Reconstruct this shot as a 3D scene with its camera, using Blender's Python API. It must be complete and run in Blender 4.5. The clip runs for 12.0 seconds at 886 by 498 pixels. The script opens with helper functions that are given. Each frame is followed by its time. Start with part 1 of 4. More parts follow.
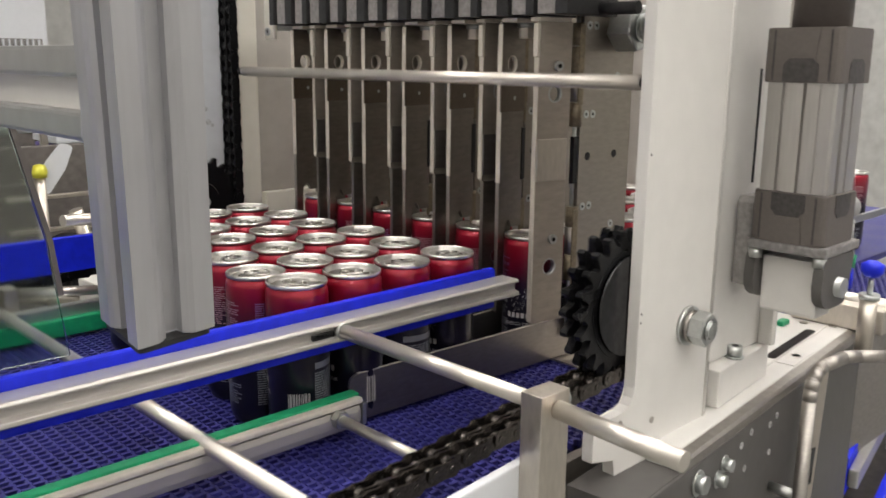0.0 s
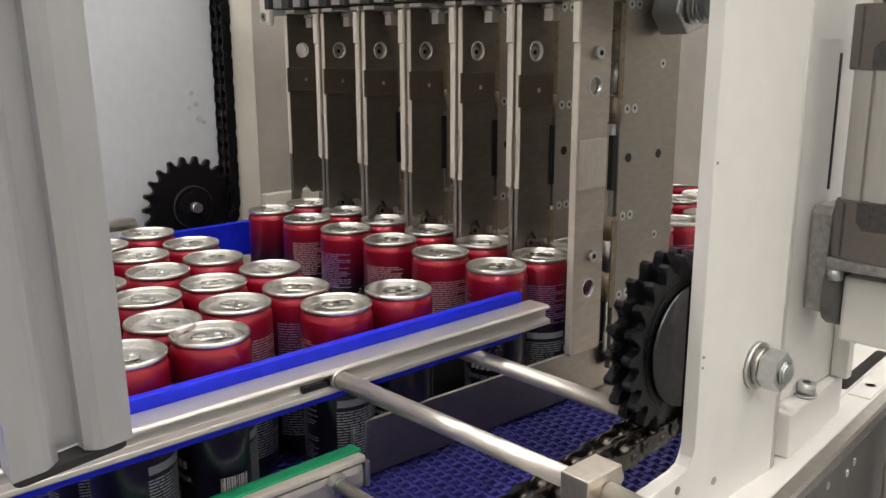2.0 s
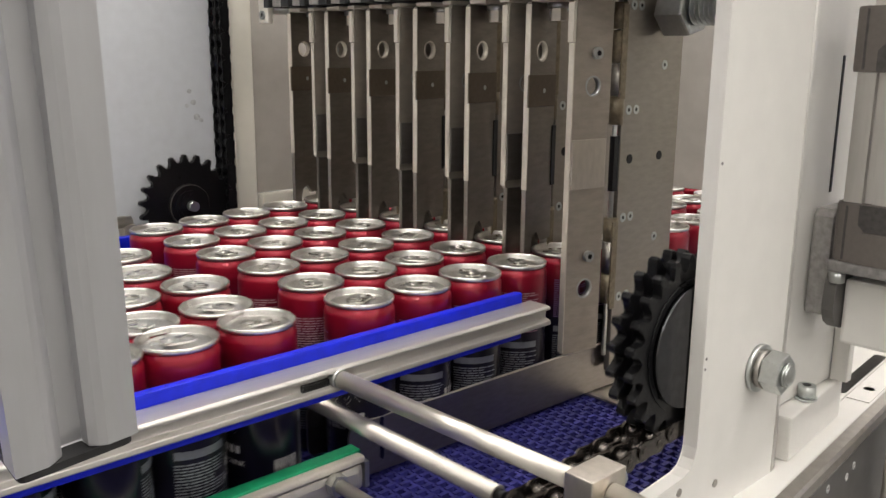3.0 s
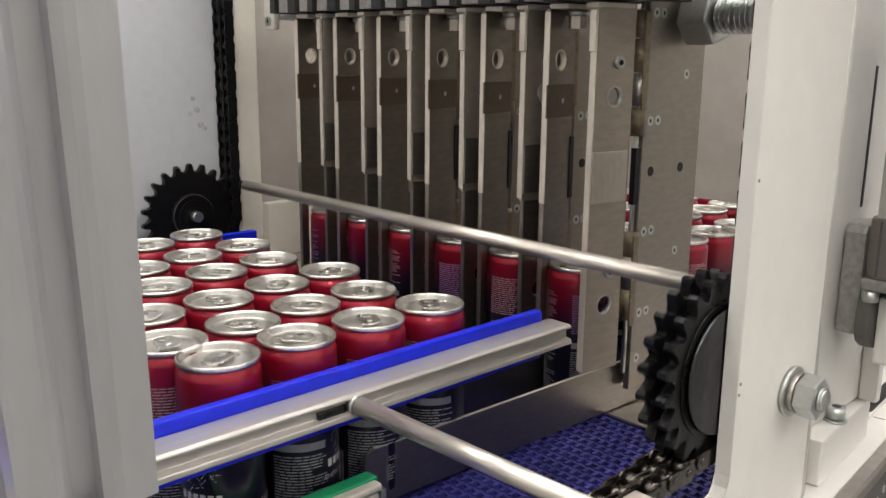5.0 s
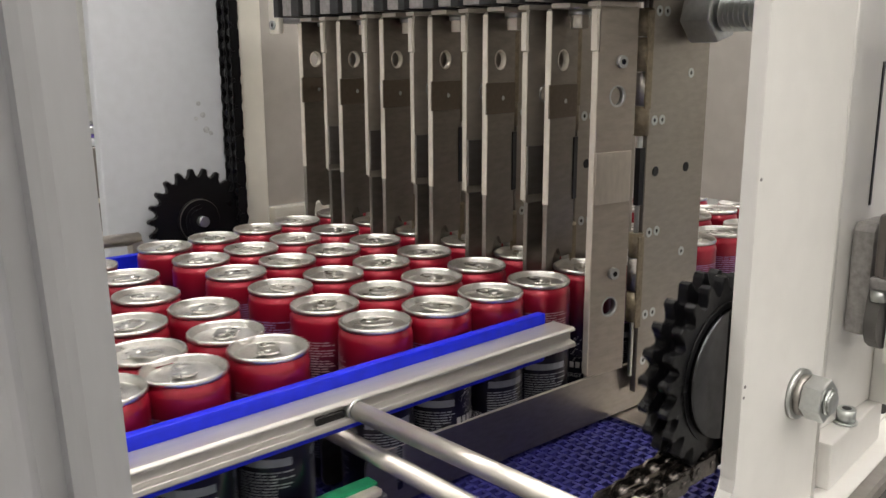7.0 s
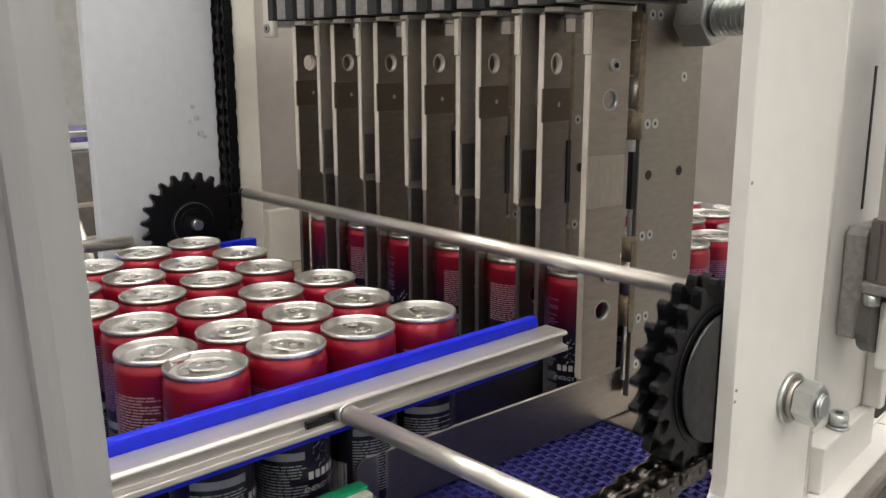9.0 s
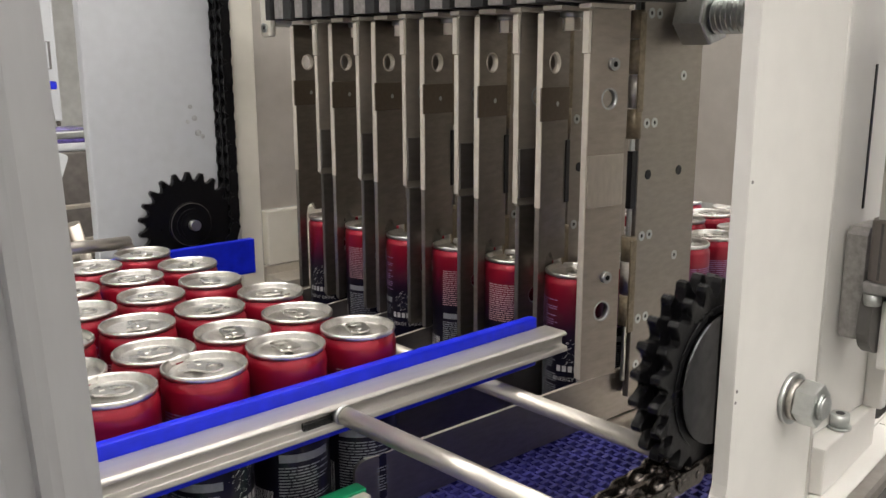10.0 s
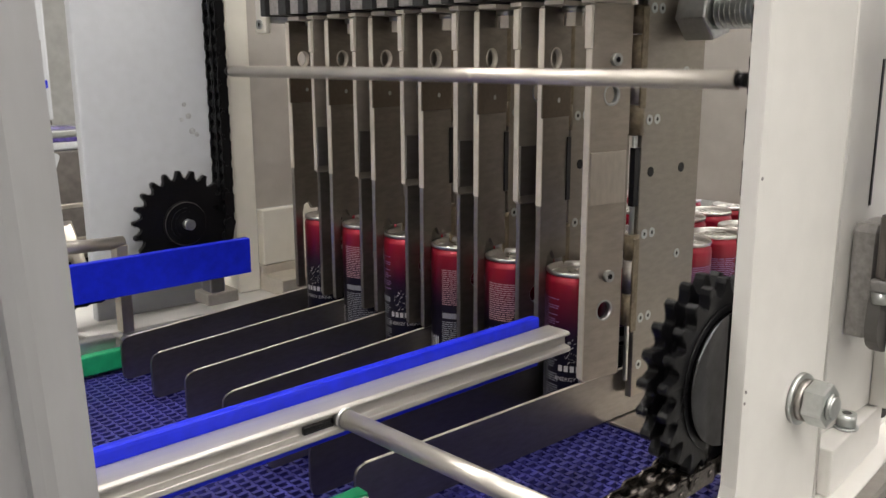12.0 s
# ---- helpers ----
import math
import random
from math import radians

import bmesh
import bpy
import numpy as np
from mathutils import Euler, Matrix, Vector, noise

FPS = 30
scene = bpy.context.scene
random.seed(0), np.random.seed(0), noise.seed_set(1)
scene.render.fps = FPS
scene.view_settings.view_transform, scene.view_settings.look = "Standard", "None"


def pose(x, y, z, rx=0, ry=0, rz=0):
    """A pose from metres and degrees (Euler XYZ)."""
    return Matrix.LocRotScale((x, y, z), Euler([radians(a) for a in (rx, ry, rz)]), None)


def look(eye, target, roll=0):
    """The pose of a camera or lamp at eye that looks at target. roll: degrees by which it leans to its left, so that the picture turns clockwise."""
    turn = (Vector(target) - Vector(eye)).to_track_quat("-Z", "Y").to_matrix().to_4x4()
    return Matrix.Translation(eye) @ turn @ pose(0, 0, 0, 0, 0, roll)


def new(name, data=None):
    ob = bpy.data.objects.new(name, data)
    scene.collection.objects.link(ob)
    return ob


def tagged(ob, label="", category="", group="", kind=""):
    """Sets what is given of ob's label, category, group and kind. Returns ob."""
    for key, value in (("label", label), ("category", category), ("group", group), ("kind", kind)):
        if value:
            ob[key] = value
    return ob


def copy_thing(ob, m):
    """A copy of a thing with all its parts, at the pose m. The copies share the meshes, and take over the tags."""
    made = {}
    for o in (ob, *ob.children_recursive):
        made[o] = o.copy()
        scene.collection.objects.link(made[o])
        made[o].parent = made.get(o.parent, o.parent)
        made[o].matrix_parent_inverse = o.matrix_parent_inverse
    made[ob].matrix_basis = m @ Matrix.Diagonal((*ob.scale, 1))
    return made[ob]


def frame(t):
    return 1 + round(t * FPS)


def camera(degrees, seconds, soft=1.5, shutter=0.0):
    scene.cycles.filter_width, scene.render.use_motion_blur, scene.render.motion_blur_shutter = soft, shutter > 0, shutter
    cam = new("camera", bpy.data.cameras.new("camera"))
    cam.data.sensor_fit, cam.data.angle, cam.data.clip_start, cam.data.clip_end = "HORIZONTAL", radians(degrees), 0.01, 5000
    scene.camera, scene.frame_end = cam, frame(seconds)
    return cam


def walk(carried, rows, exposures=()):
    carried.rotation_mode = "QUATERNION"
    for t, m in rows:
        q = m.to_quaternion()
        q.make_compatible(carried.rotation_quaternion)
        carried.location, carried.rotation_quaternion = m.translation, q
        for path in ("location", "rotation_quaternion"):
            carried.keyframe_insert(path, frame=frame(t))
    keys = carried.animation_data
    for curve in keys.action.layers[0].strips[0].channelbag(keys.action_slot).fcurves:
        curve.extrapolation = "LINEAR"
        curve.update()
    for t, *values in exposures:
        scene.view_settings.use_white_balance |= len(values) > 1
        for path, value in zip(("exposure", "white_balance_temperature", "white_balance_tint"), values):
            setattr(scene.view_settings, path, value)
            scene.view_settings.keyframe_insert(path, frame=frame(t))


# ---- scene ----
# ---- camera ----
cam = camera(53.87, 12.0, soft=1.5, shutter=0.4)
CAM_ROWS = [
    (0.0, -0.6053, -0.5523, 0.3137, 46.16, -12.17, 0.59),
    (0.5, -0.5707, -0.5299, 0.3236, 48.42, -12.34, 1.08),
    (1.0, -0.5230, -0.4888, 0.3154, 47.95, -13.33, 0.44),
    (1.5, -0.5061, -0.4692, 0.3157, 48.10, -13.48, -0.08),
    (2.0, -0.5162, -0.4609, 0.3161, 47.43, -13.14, -0.11),
    (2.5, -0.5161, -0.4575, 0.3134, 47.32, -13.09, 0.09),
    (3.0, -0.5185, -0.4543, 0.3126, 46.94, -12.94, 0.46),
    (5.0, -0.5120, -0.4239, 0.3177, 46.71, -12.79, 0.54),
    (5.5, -0.5070, -0.4287, 0.3204, 47.19, -12.80, 0.21),
    (6.0, -0.5038, -0.4319, 0.3190, 47.72, -12.64, -0.13),
    (6.5, -0.5034, -0.4300, 0.3158, 47.63, -12.48, -0.06),
    (7.0, -0.5002, -0.4271, 0.3163, 47.77, -12.60, -0.18),
    (9.0, -0.4966, -0.4292, 0.3154, 47.61, -12.32, -0.06),
    (9.5, -0.4970, -0.4280, 0.3152, 47.44, -12.30, -0.02),
    (10.0, -0.4930, -0.4267, 0.3145, 47.58, -12.31, -0.14),
    (10.5, -0.4949, -0.4240, 0.3135, 47.35, -12.29, -0.05),
    (11.0, -0.4878, -0.4270, 0.3140, 47.49, -12.40, -0.35),
    (11.5, -0.4883, -0.4235, 0.3140, 47.42, -12.43, -0.44),
    (12.0, -0.4897, -0.4143, 0.3121, 47.10, -12.39, -0.22),
]


def cam_pose(x, y, z, yaw, pitch, roll):
    a, b = radians(yaw), radians(pitch)
    way = Vector((math.cos(a) * math.cos(b), math.sin(a) * math.cos(b), math.sin(b)))
    return look((x, y, z), Vector((x, y, z)) + way, roll)


walk(cam, [(r[0], cam_pose(*r[1:])) for r in CAM_ROWS], exposures=((0, -0.17), (1.2, -0.14), (2.5, -0.09), (9, -0.06), (12, -0.01)))

# ---- light: an indoor hall with rows of ceiling lamps ----
world = bpy.data.worlds.new("hall_air")
world.use_nodes = True
world.node_tree.nodes["Background"].inputs[0].default_value = (0.86, 0.92, 1.0, 1)
world.node_tree.nodes["Background"].inputs[1].default_value = 0.25
scene.world = world


def area_lamp(name, place, target, sx, sy, watts, colour):
    data = bpy.data.lights.new(name, "AREA")
    data.shape, data.size, data.size_y, data.energy, data.color = "RECTANGLE", sx, sy, watts, colour
    ob = new(name, data)
    ob.matrix_world = look(place, target)
    return ob


LAMPS = [(x, y) for x in (-3.0, -1.3, 0.4, 2.1, 3.8) for y in (-2.9, -1.0, 0.9)]
for lx, ly in LAMPS:
    area_lamp("ceiling_lamp_light", (lx, ly, 2.93), (lx, ly, 0), 1.5, 0.35, 10.4, (1.0, 0.905, 0.85))


# ---- materials ----
def material(name, colour, rough=0.5, metal=0.0, grain=0.06, scale=40.0, bump=0.0, stain=0.0, stretch=(1, 1, 1), spec=0.5):
    """A plain surface with grain at a small scale, stains at a large one, and a fine relief."""
    m = bpy.data.materials.new(name)
    m.use_nodes = True
    n, l = m.node_tree.nodes, m.node_tree.links
    b = n["Principled BSDF"]
    co = n.new("ShaderNodeTexCoord")
    mp = n.new("ShaderNodeMapping")
    mp.inputs["Scale"].default_value = stretch
    l.new(co.outputs["Object"], mp.inputs[0])
    fine = n.new("ShaderNodeTexNoise")
    fine.inputs["Scale"].default_value, fine.inputs["Detail"].default_value = scale * 8, 4
    wide = n.new("ShaderNodeTexNoise")
    wide.inputs["Scale"].default_value, wide.inputs["Detail"].default_value = scale * 0.6, 5
    l.new(mp.outputs[0], fine.inputs[0])
    l.new(co.outputs["Object"], wide.inputs[0])
    mix = n.new("ShaderNodeMath")
    mix.operation = "MULTIPLY_ADD"
    l.new(wide.outputs[0], mix.inputs[0])
    mix.inputs[1].default_value = 0.6
    l.new(fine.outputs[0], mix.inputs[2])
    ramp = n.new("ShaderNodeValToRGB")
    ramp.color_ramp.elements[0].position, ramp.color_ramp.elements[1].position = 0.55, 1.05
    lo = [max(0, c * (1 - grain * 2.2 - stain)) for c in colour]
    hi = [min(1, c * (1 + grain)) for c in colour]
    ramp.color_ramp.elements[0].color, ramp.color_ramp.elements[1].color = (*lo, 1), (*hi, 1)
    l.new(mix.outputs[0], ramp.inputs[0])
    l.new(ramp.outputs[0], b.inputs["Base Color"])
    rr = n.new("ShaderNodeMapRange")
    rr.inputs[3].default_value, rr.inputs[4].default_value = max(0.03, rough - 0.10), min(1, rough + 0.10)
    l.new(wide.outputs[0], rr.inputs[0])
    l.new(rr.outputs[0], b.inputs["Roughness"])
    b.inputs["Metallic"].default_value = metal
    b.inputs["Specular IOR Level"].default_value = spec
    if bump:
        bp = n.new("ShaderNodeBump")
        bp.inputs["Strength"].default_value, bp.inputs["Distance"].default_value = bump, 0.001
        l.new(fine.outputs[0], bp.inputs["Height"])
        l.new(bp.outputs[0], b.inputs["Normal"])
    return m


CREAM = material("cream_paint", (0.69, 0.675, 0.645), 0.40, 0, 0.012, 6, 0.05, 0.015)
WHITE = material("white_paint", (0.64, 0.66, 0.69), 0.45, 0, 0.012, 5, 0.04, 0.01)
WALL = material("wall_paint", (0.62, 0.62, 0.60), 0.7, 0, 0.05, 2, 0.1, 0.05)
STAINED = material("stained_white_paint", (0.57, 0.59, 0.62), 0.42, 0, 0.010, 9, 0.04, 0.035)
FLAPSTEEL = material("light_ground_steel", (0.49, 0.44, 0.38), 0.36, 0.82, 0.03, 10, 0.03, 0.08, (1, 3, 3))
STEEL = material("brushed_steel", (0.66, 0.61, 0.54), 0.40, 1.0, 0.03, 10, 0.03, 0.05, (3, 3, 1))
PLATE = material("ground_steel_plate", (0.36, 0.328, 0.288), 0.45, 1.0, 0.03, 10, 0.03, 0.06, (1, 3, 3))
STRIP = material("dull_steel_strip", (0.42, 0.395, 0.365), 0.42, 1.0, 0.03, 12, 0.03, 0.08, (1, 1, 3))
ROD = material("polished_steel_rod", (0.70, 0.66, 0.60), 0.34, 0.85, 0.02, 6, 0.0, 0.03)
BRIGHT = material("bright_steel_edge", (0.72, 0.67, 0.59), 0.42, 0.45, 0.02, 20, 0.0, 0.05)
# gate steel darkened to stand in for the shade inside the lanes
LANESHADE = material("lane_shade_steel", (0.27, 0.245, 0.217), 0.40, 1.0, 0.04, 10, 0.03, 0.10, (1, 3, 3))
ALU = material("anodised_aluminium", (0.60, 0.60, 0.60), 0.34, 0.9, 0.025, 8, 0.03, 0.03)
POSTALU = material("dull_anodised_profile", (0.56, 0.56, 0.58), 0.38, 0.70, 0.02, 6, 0.03, 0.05, (3, 3, 0.4))
LANESTRIP = material("dark_guide_strip", (0.30, 0.278, 0.262), 0.33, 0.95, 0.03, 12, 0.03, 0.08, (1, 1, 3))
RAILALU = material("bright_rail_profile", (0.56, 0.54, 0.51), 0.38, 0.68, 0.02, 8, 0.02, 0.04, (0.3, 3, 3))
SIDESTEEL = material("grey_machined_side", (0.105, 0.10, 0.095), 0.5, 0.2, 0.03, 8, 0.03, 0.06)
BARREL = material("drawn_aluminium_barrel", (0.50, 0.485, 0.465), 0.34, 0.9, 0.02, 8, 0.02, 0.04, (4, 4, 0.3))
SMUDGE = material("greasy_mark", (0.48, 0.49, 0.50), 0.5, 0, 0.10, 40, 0.02, 0.15)
HALLDARK = material("dull_brown_machine", (0.15, 0.135, 0.125), 0.5, 0.3, 0.08, 6, 0.05, 0.12)
ZINC = material("zinc_plated_steel", (0.56, 0.58, 0.57), 0.36, 1.0, 0.03, 30, 0.05, 0.05)
BLACK = material("black_oxide_steel", (0.006, 0.006, 0.007), 0.30, 0.0, 0.15, 40, 0.2, 0.2, spec=0.28)
OILY = material("oily_chain_steel", (0.14, 0.125, 0.115), 0.22, 0.95, 0.2, 60, 0.2, 0.35)
DARKSTEEL = material("dark_turned_steel", (0.075, 0.075, 0.08), 0.22, 1.0, 0.1, 20, 0.1, 0.15)
BLUE = material("blue_polyethylene", (0.010, 0.024, 0.70), 0.40, 0, 0.05, 12, 0.08, 0.08, spec=0.3)
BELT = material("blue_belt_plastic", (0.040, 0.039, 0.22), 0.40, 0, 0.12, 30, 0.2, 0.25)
# the belt blue again, darkened for the shade under the mesh
BELTSHADE = material("shaded_return_belt", (0.010, 0.010, 0.05), 0.6, 0, 0.1, 20, 0.1, 0.2)
GREEN = material("green_polyethylene", (0.010, 0.30, 0.13), 0.42, 0, 0.06, 14, 0.1, 0.1)
BRASS = material("bronze_hinge", (0.24, 0.195, 0.13), 0.38, 0.35, 0.1, 30, 0.1, 0.2)
PAD = material("brown_pad", (0.15, 0.12, 0.09), 0.42, 0.8, 0.04, 30, 0.08, 0.08)
DARKPLASTIC = material("black_plastic", (0.020, 0.020, 0.021), 0.5, 0, 0.12, 25, 0.15, 0.15)
GREYPLASTIC = material("grey_plastic", (0.23, 0.22, 0.215), 0.38, 0, 0.12, 25, 0.15, 0.15)
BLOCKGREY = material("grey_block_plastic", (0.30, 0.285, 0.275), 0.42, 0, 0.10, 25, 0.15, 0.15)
PALECREAM = material("pale_cream_paint", (0.86, 0.83, 0.74), 0.5, 0, 0.012, 6, 0.04, 0.02)
GUARDGREY = material("warm_grey_plate_paint", (0.53, 0.50, 0.46), 0.42, 0.1, 0.02, 5, 0.04, 0.06)
CASTGREY = material("grey_cast_cap", (0.145, 0.128, 0.118), 0.5, 0.4, 0.025, 30, 0.2, 0.04)
FLOORM = material("grey_hall_floor", (0.22, 0.22, 0.21), 0.45, 0, 0.12, 2, 0.2, 0.2)
LIDM = material("can_end_aluminium", (0.78, 0.76, 0.73), 0.30, 1.0, 0.05, 50, 0.05, 0.05)
TABM = material("can_tab_aluminium", (0.68, 0.67, 0.64), 0.28, 1.0, 0.05, 50, 0.05, 0.05)
PRINT = material("white_print", (0.62, 0.60, 0.60), 0.4, 0.2, 0.05, 50)
PINKPRINT = material("pale_print", (0.46, 0.27, 0.31), 0.4, 0.2, 0.05, 50)
GREYPRINT = material("grey_print", (0.27, 0.28, 0.31), 0.4, 0.2, 0.05, 50)
CASTDARK = material("cap_shade_and_seam", (0.075, 0.07, 0.068), 0.5, 0.4, 0.10, 30, 0.25, 0.15)
PURPLE = material("lilac_print", (0.30, 0.17, 0.36), 0.4, 0.2, 0.05, 50)
RED = material("red_plastic", (0.55, 0.02, 0.02), 0.4, 0, 0.05, 20)
YELLOW = material("yellow_plastic", (0.62, 0.60, 0.05), 0.45, 0, 0.05, 20)
LILAC = material("lilac_film", (0.16, 0.12, 0.42), 0.25, 0, 0.25, 14, 0.2, 0.3)
LAMPGLOW = bpy.data.materials.new("lamp_glow")
LAMPGLOW.use_nodes = True
LAMPGLOW.node_tree.nodes["Principled BSDF"].inputs["Emission Color"].default_value = (1, 0.97, 0.92, 1)
LAMPGLOW.node_tree.nodes["Principled BSDF"].inputs["Emission Strength"].default_value = 12
GLASS = bpy.data.materials.new("clear_guard_plastic")
GLASS.use_nodes = True
g = GLASS.node_tree.nodes["Principled BSDF"]
g.inputs["Base Color"].default_value, g.inputs["Roughness"].default_value = (0.80, 0.90, 0.86, 1), 0.12
g.inputs["Transmission Weight"].default_value, g.inputs["IOR"].default_value = 1.0, 1.12


def can_paint():
    """Printed can: red at the top that runs into black at the bottom, under a clear metallic lacquer."""
    m = bpy.data.materials.new("red_black_can_print")
    m.use_nodes = True
    n, l = m.node_tree.nodes, m.node_tree.links
    b = n["Principled BSDF"]
    co = n.new("ShaderNodeTexCoord")
    sep = n.new("ShaderNodeSeparateXYZ")
    l.new(co.outputs["Object"], sep.inputs[0])
    noise_ = n.new("ShaderNodeTexNoise")
    noise_.inputs["Scale"].default_value = 60
    l.new(co.outputs["Object"], noise_.inputs[0])
    add = n.new("ShaderNodeMath")
    add.operation = "MULTIPLY_ADD"
    l.new(noise_.outputs[0], add.inputs[0])
    add.inputs[1].default_value = 0.008
    l.new(sep.outputs[2], add.inputs[2])
    mr = n.new("ShaderNodeMapRange")
    mr.inputs[1].default_value, mr.inputs[2].default_value = 0.0, 0.134
    l.new(add.outputs[0], mr.inputs[0])
    ramp = n.new("ShaderNodeValToRGB")
    e = ramp.color_ramp.elements
    e[0].position, e[0].color = 0.0, (0.006, 0.006, 0.014, 1)
    e[1].position, e[1].color = 0.57, (0.008, 0.006, 0.018, 1)
    for p, c in ((0.66, (0.030, 0.004, 0.024, 1)), (0.76, (0.105, 0.004, 0.022, 1)), (0.88, (0.235, 0.006, 0.024, 1)), (0.96, (0.36, 0.009, 0.030, 1))):
        k = e.new(p)
        k.color = c
    l.new(mr.outputs[0], ramp.inputs[0])
    l.new(ramp.outputs[0], b.inputs["Base Color"])
    b.inputs["Metallic"].default_value, b.inputs["Roughness"].default_value = 0.45, 0.28
    b.inputs["Coat Weight"].default_value, b.inputs["Coat Roughness"].default_value = 0.5, 0.12
    return m


CANPRINT = can_paint()


# ---- mesh helpers ----
def box(bm, x0, x1, y0, y1, z0, z1, bevel=0.0):
    v = [bm.verts.new(p) for p in ((x0, y0, z0), (x1, y0, z0), (x1, y1, z0), (x0, y1, z0), (x0, y0, z1), (x1, y0, z1), (x1, y1, z1), (x0, y1, z1))]
    f = [bm.faces.new([v[i] for i in q]) for q in ((3, 2, 1, 0), (4, 5, 6, 7), (0, 1, 5, 4), (1, 2, 6, 5), (2, 3, 7, 6), (3, 0, 4, 7))]
    if bevel:
        ed = list({e for q in f for e in q.edges})
        bmesh.ops.bevel(bm, geom=ed, offset=bevel, segments=2, affect="EDGES", profile=0.6)
    return bm


def boxm(*a, bevel=0.0):
    return box(bmesh.new(), *a, bevel=bevel)


def tube(bm, p, q, r, seg=20, r2=None, hole=0.0):
    """A cylinder, cone or pipe from p to q."""
    p, q = Vector(p), Vector(q)
    ax = (q - p).normalized()
    u = ax.orthogonal().normalized()
    w = ax.cross(u)
    r2 = r if r2 is None else r2
    ring = lambda c, rad: [bm.verts.new(c + (u * math.cos(2 * math.pi * k / seg) + w * math.sin(2 * math.pi * k / seg)) * rad) for k in range(seg)]
    a, b = ring(p, r), ring(q, r2)
    sides = []
    for k in range(seg):
        j = (k + 1) % seg
        sides.append(bm.faces.new((a[k], a[j], b[j], b[k])))
    if hole:
        c, d = ring(p, hole), ring(q, hole)
        for k in range(seg):
            j = (k + 1) % seg
            sides.append(bm.faces.new((c[j], c[k], d[k], d[j])))
            bm.faces.new((a[j], a[k], c[k], c[j]))
            bm.faces.new((b[k], b[j], d[j], d[k]))
    else:
        bm.faces.new(a[::-1])
        bm.faces.new(b)
    for f in sides:
        f.smooth = True
    return bm


def prism(bm, pts, axis, a, b, bevel=0.0, smooth=False):
    """A polygon of two coordinates, drawn out along an axis from a to b."""
    put = {"x": lambda u, v, w: (w, u, v), "y": lambda u, v, w: (u, w, v), "z": lambda u, v, w: (u, v, w)}[axis]
    lo = [bm.verts.new(put(u, v, a)) for u, v in pts]
    hi = [bm.verts.new(put(u, v, b)) for u, v in pts]
    fs = [bm.faces.new(lo[::-1]), bm.faces.new(hi)]
    k = len(pts)
    for i in range(k):
        f = bm.faces.new((lo[i], lo[(i + 1) % k], hi[(i + 1) % k], hi[i]))
        f.smooth = smooth
        fs.append(f)
    if bevel:
        ed = list({e for f in fs[:2] for e in f.edges})
        bmesh.ops.bevel(bm, geom=ed, offset=bevel, segments=2, affect="EDGES", profile=0.6)
    bmesh.ops.recalc_face_normals(bm, faces=bm.faces[:])
    return bm


def drilled(bm, pts, holes, y0, y1):
    """A plate of outline pts (x, z) between y0 and y1, with round holes (x, z, radius) right through it."""
    loops = [pts] + [[(x + r * math.cos(2 * math.pi * k / 24), z + r * math.sin(2 * math.pi * k / 24)) for k in range(24)] for x, z, r in holes]
    edges = []
    for loop in loops:
        vs = [bm.verts.new((u, y0, v)) for u, v in loop]
        edges += [bm.edges.new((vs[i - 1], vs[i])) for i in range(len(vs))]
    made = bmesh.ops.triangle_fill(bm, edges=edges, use_beauty=True)["geom"]
    faces = [g for g in made if isinstance(g, bmesh.types.BMFace)]
    pulled = bmesh.ops.extrude_face_region(bm, geom=faces, use_keep_orig=True)["geom"]
    bmesh.ops.translate(bm, verts=[g for g in pulled if isinstance(g, bmesh.types.BMVert)], vec=(0, y1 - y0, 0))
    bmesh.ops.recalc_face_normals(bm, faces=bm.faces[:])
    return bm


def lathe(bm, prof, seg=36, sharp=()):
    """A profile of (radius, height) turned about z."""
    rings = []
    for r, z in prof:
        if r < 1e-6:
            rings.append([bm.verts.new((0, 0, z))])
        else:
            rings.append([bm.verts.new((r * math.cos(2 * math.pi * k / seg), r * math.sin(2 * math.pi * k / seg), z)) for k in range(seg)])
    for i in range(len(rings) - 1):
        a, b = rings[i], rings[i + 1]
        for k in range(seg):
            j = (k + 1) % seg
            if len(a) == 1:
                f = bm.faces.new((a[0], b[j], b[k]))
            elif len(b) == 1:
                f = bm.faces.new((a[k], a[j], b[0]))
            else:
                f = bm.faces.new((a[k], a[j], b[j], b[k]))
            f.smooth = i not in sharp
    bmesh.ops.recalc_face_normals(bm, faces=bm.faces[:])
    return bm


def round_poly(pts, r, n=4):
    """The polygon with its corners rounded."""
    out = []
    k = len(pts)
    for i in range(k):
        p, a, b = Vector(pts[i]), Vector(pts[i - 1]), Vector(pts[(i + 1) % k])
        rr = min(r, (a - p).length * 0.45, (b - p).length * 0.45)
        p1, p2 = p + (a - p).normalized() * rr, p + (b - p).normalized() * rr
        for s in range(n + 1):
            t = s / n
            out.append(tuple(p1 * (1 - t) ** 2 + p * 2 * t * (1 - t) + p2 * t * t))
    return out


def mesh_of(name, bm, mat):
    me = bpy.data.meshes.new(name)
    bm.to_mesh(me)
    bm.free()
    me.materials.append(mat)
    return me


def part(name, bm, mat, parent=None, label=""):
    """One mesh object from a bmesh (or a mesh that is shared), under a thing or a part."""
    ob = new(name, mesh_of(name, bm, mat) if isinstance(bm, bmesh.types.BMesh) else bm)
    if parent:
        ob.parent = parent
    if label:
        ob["label"] = label
    return ob


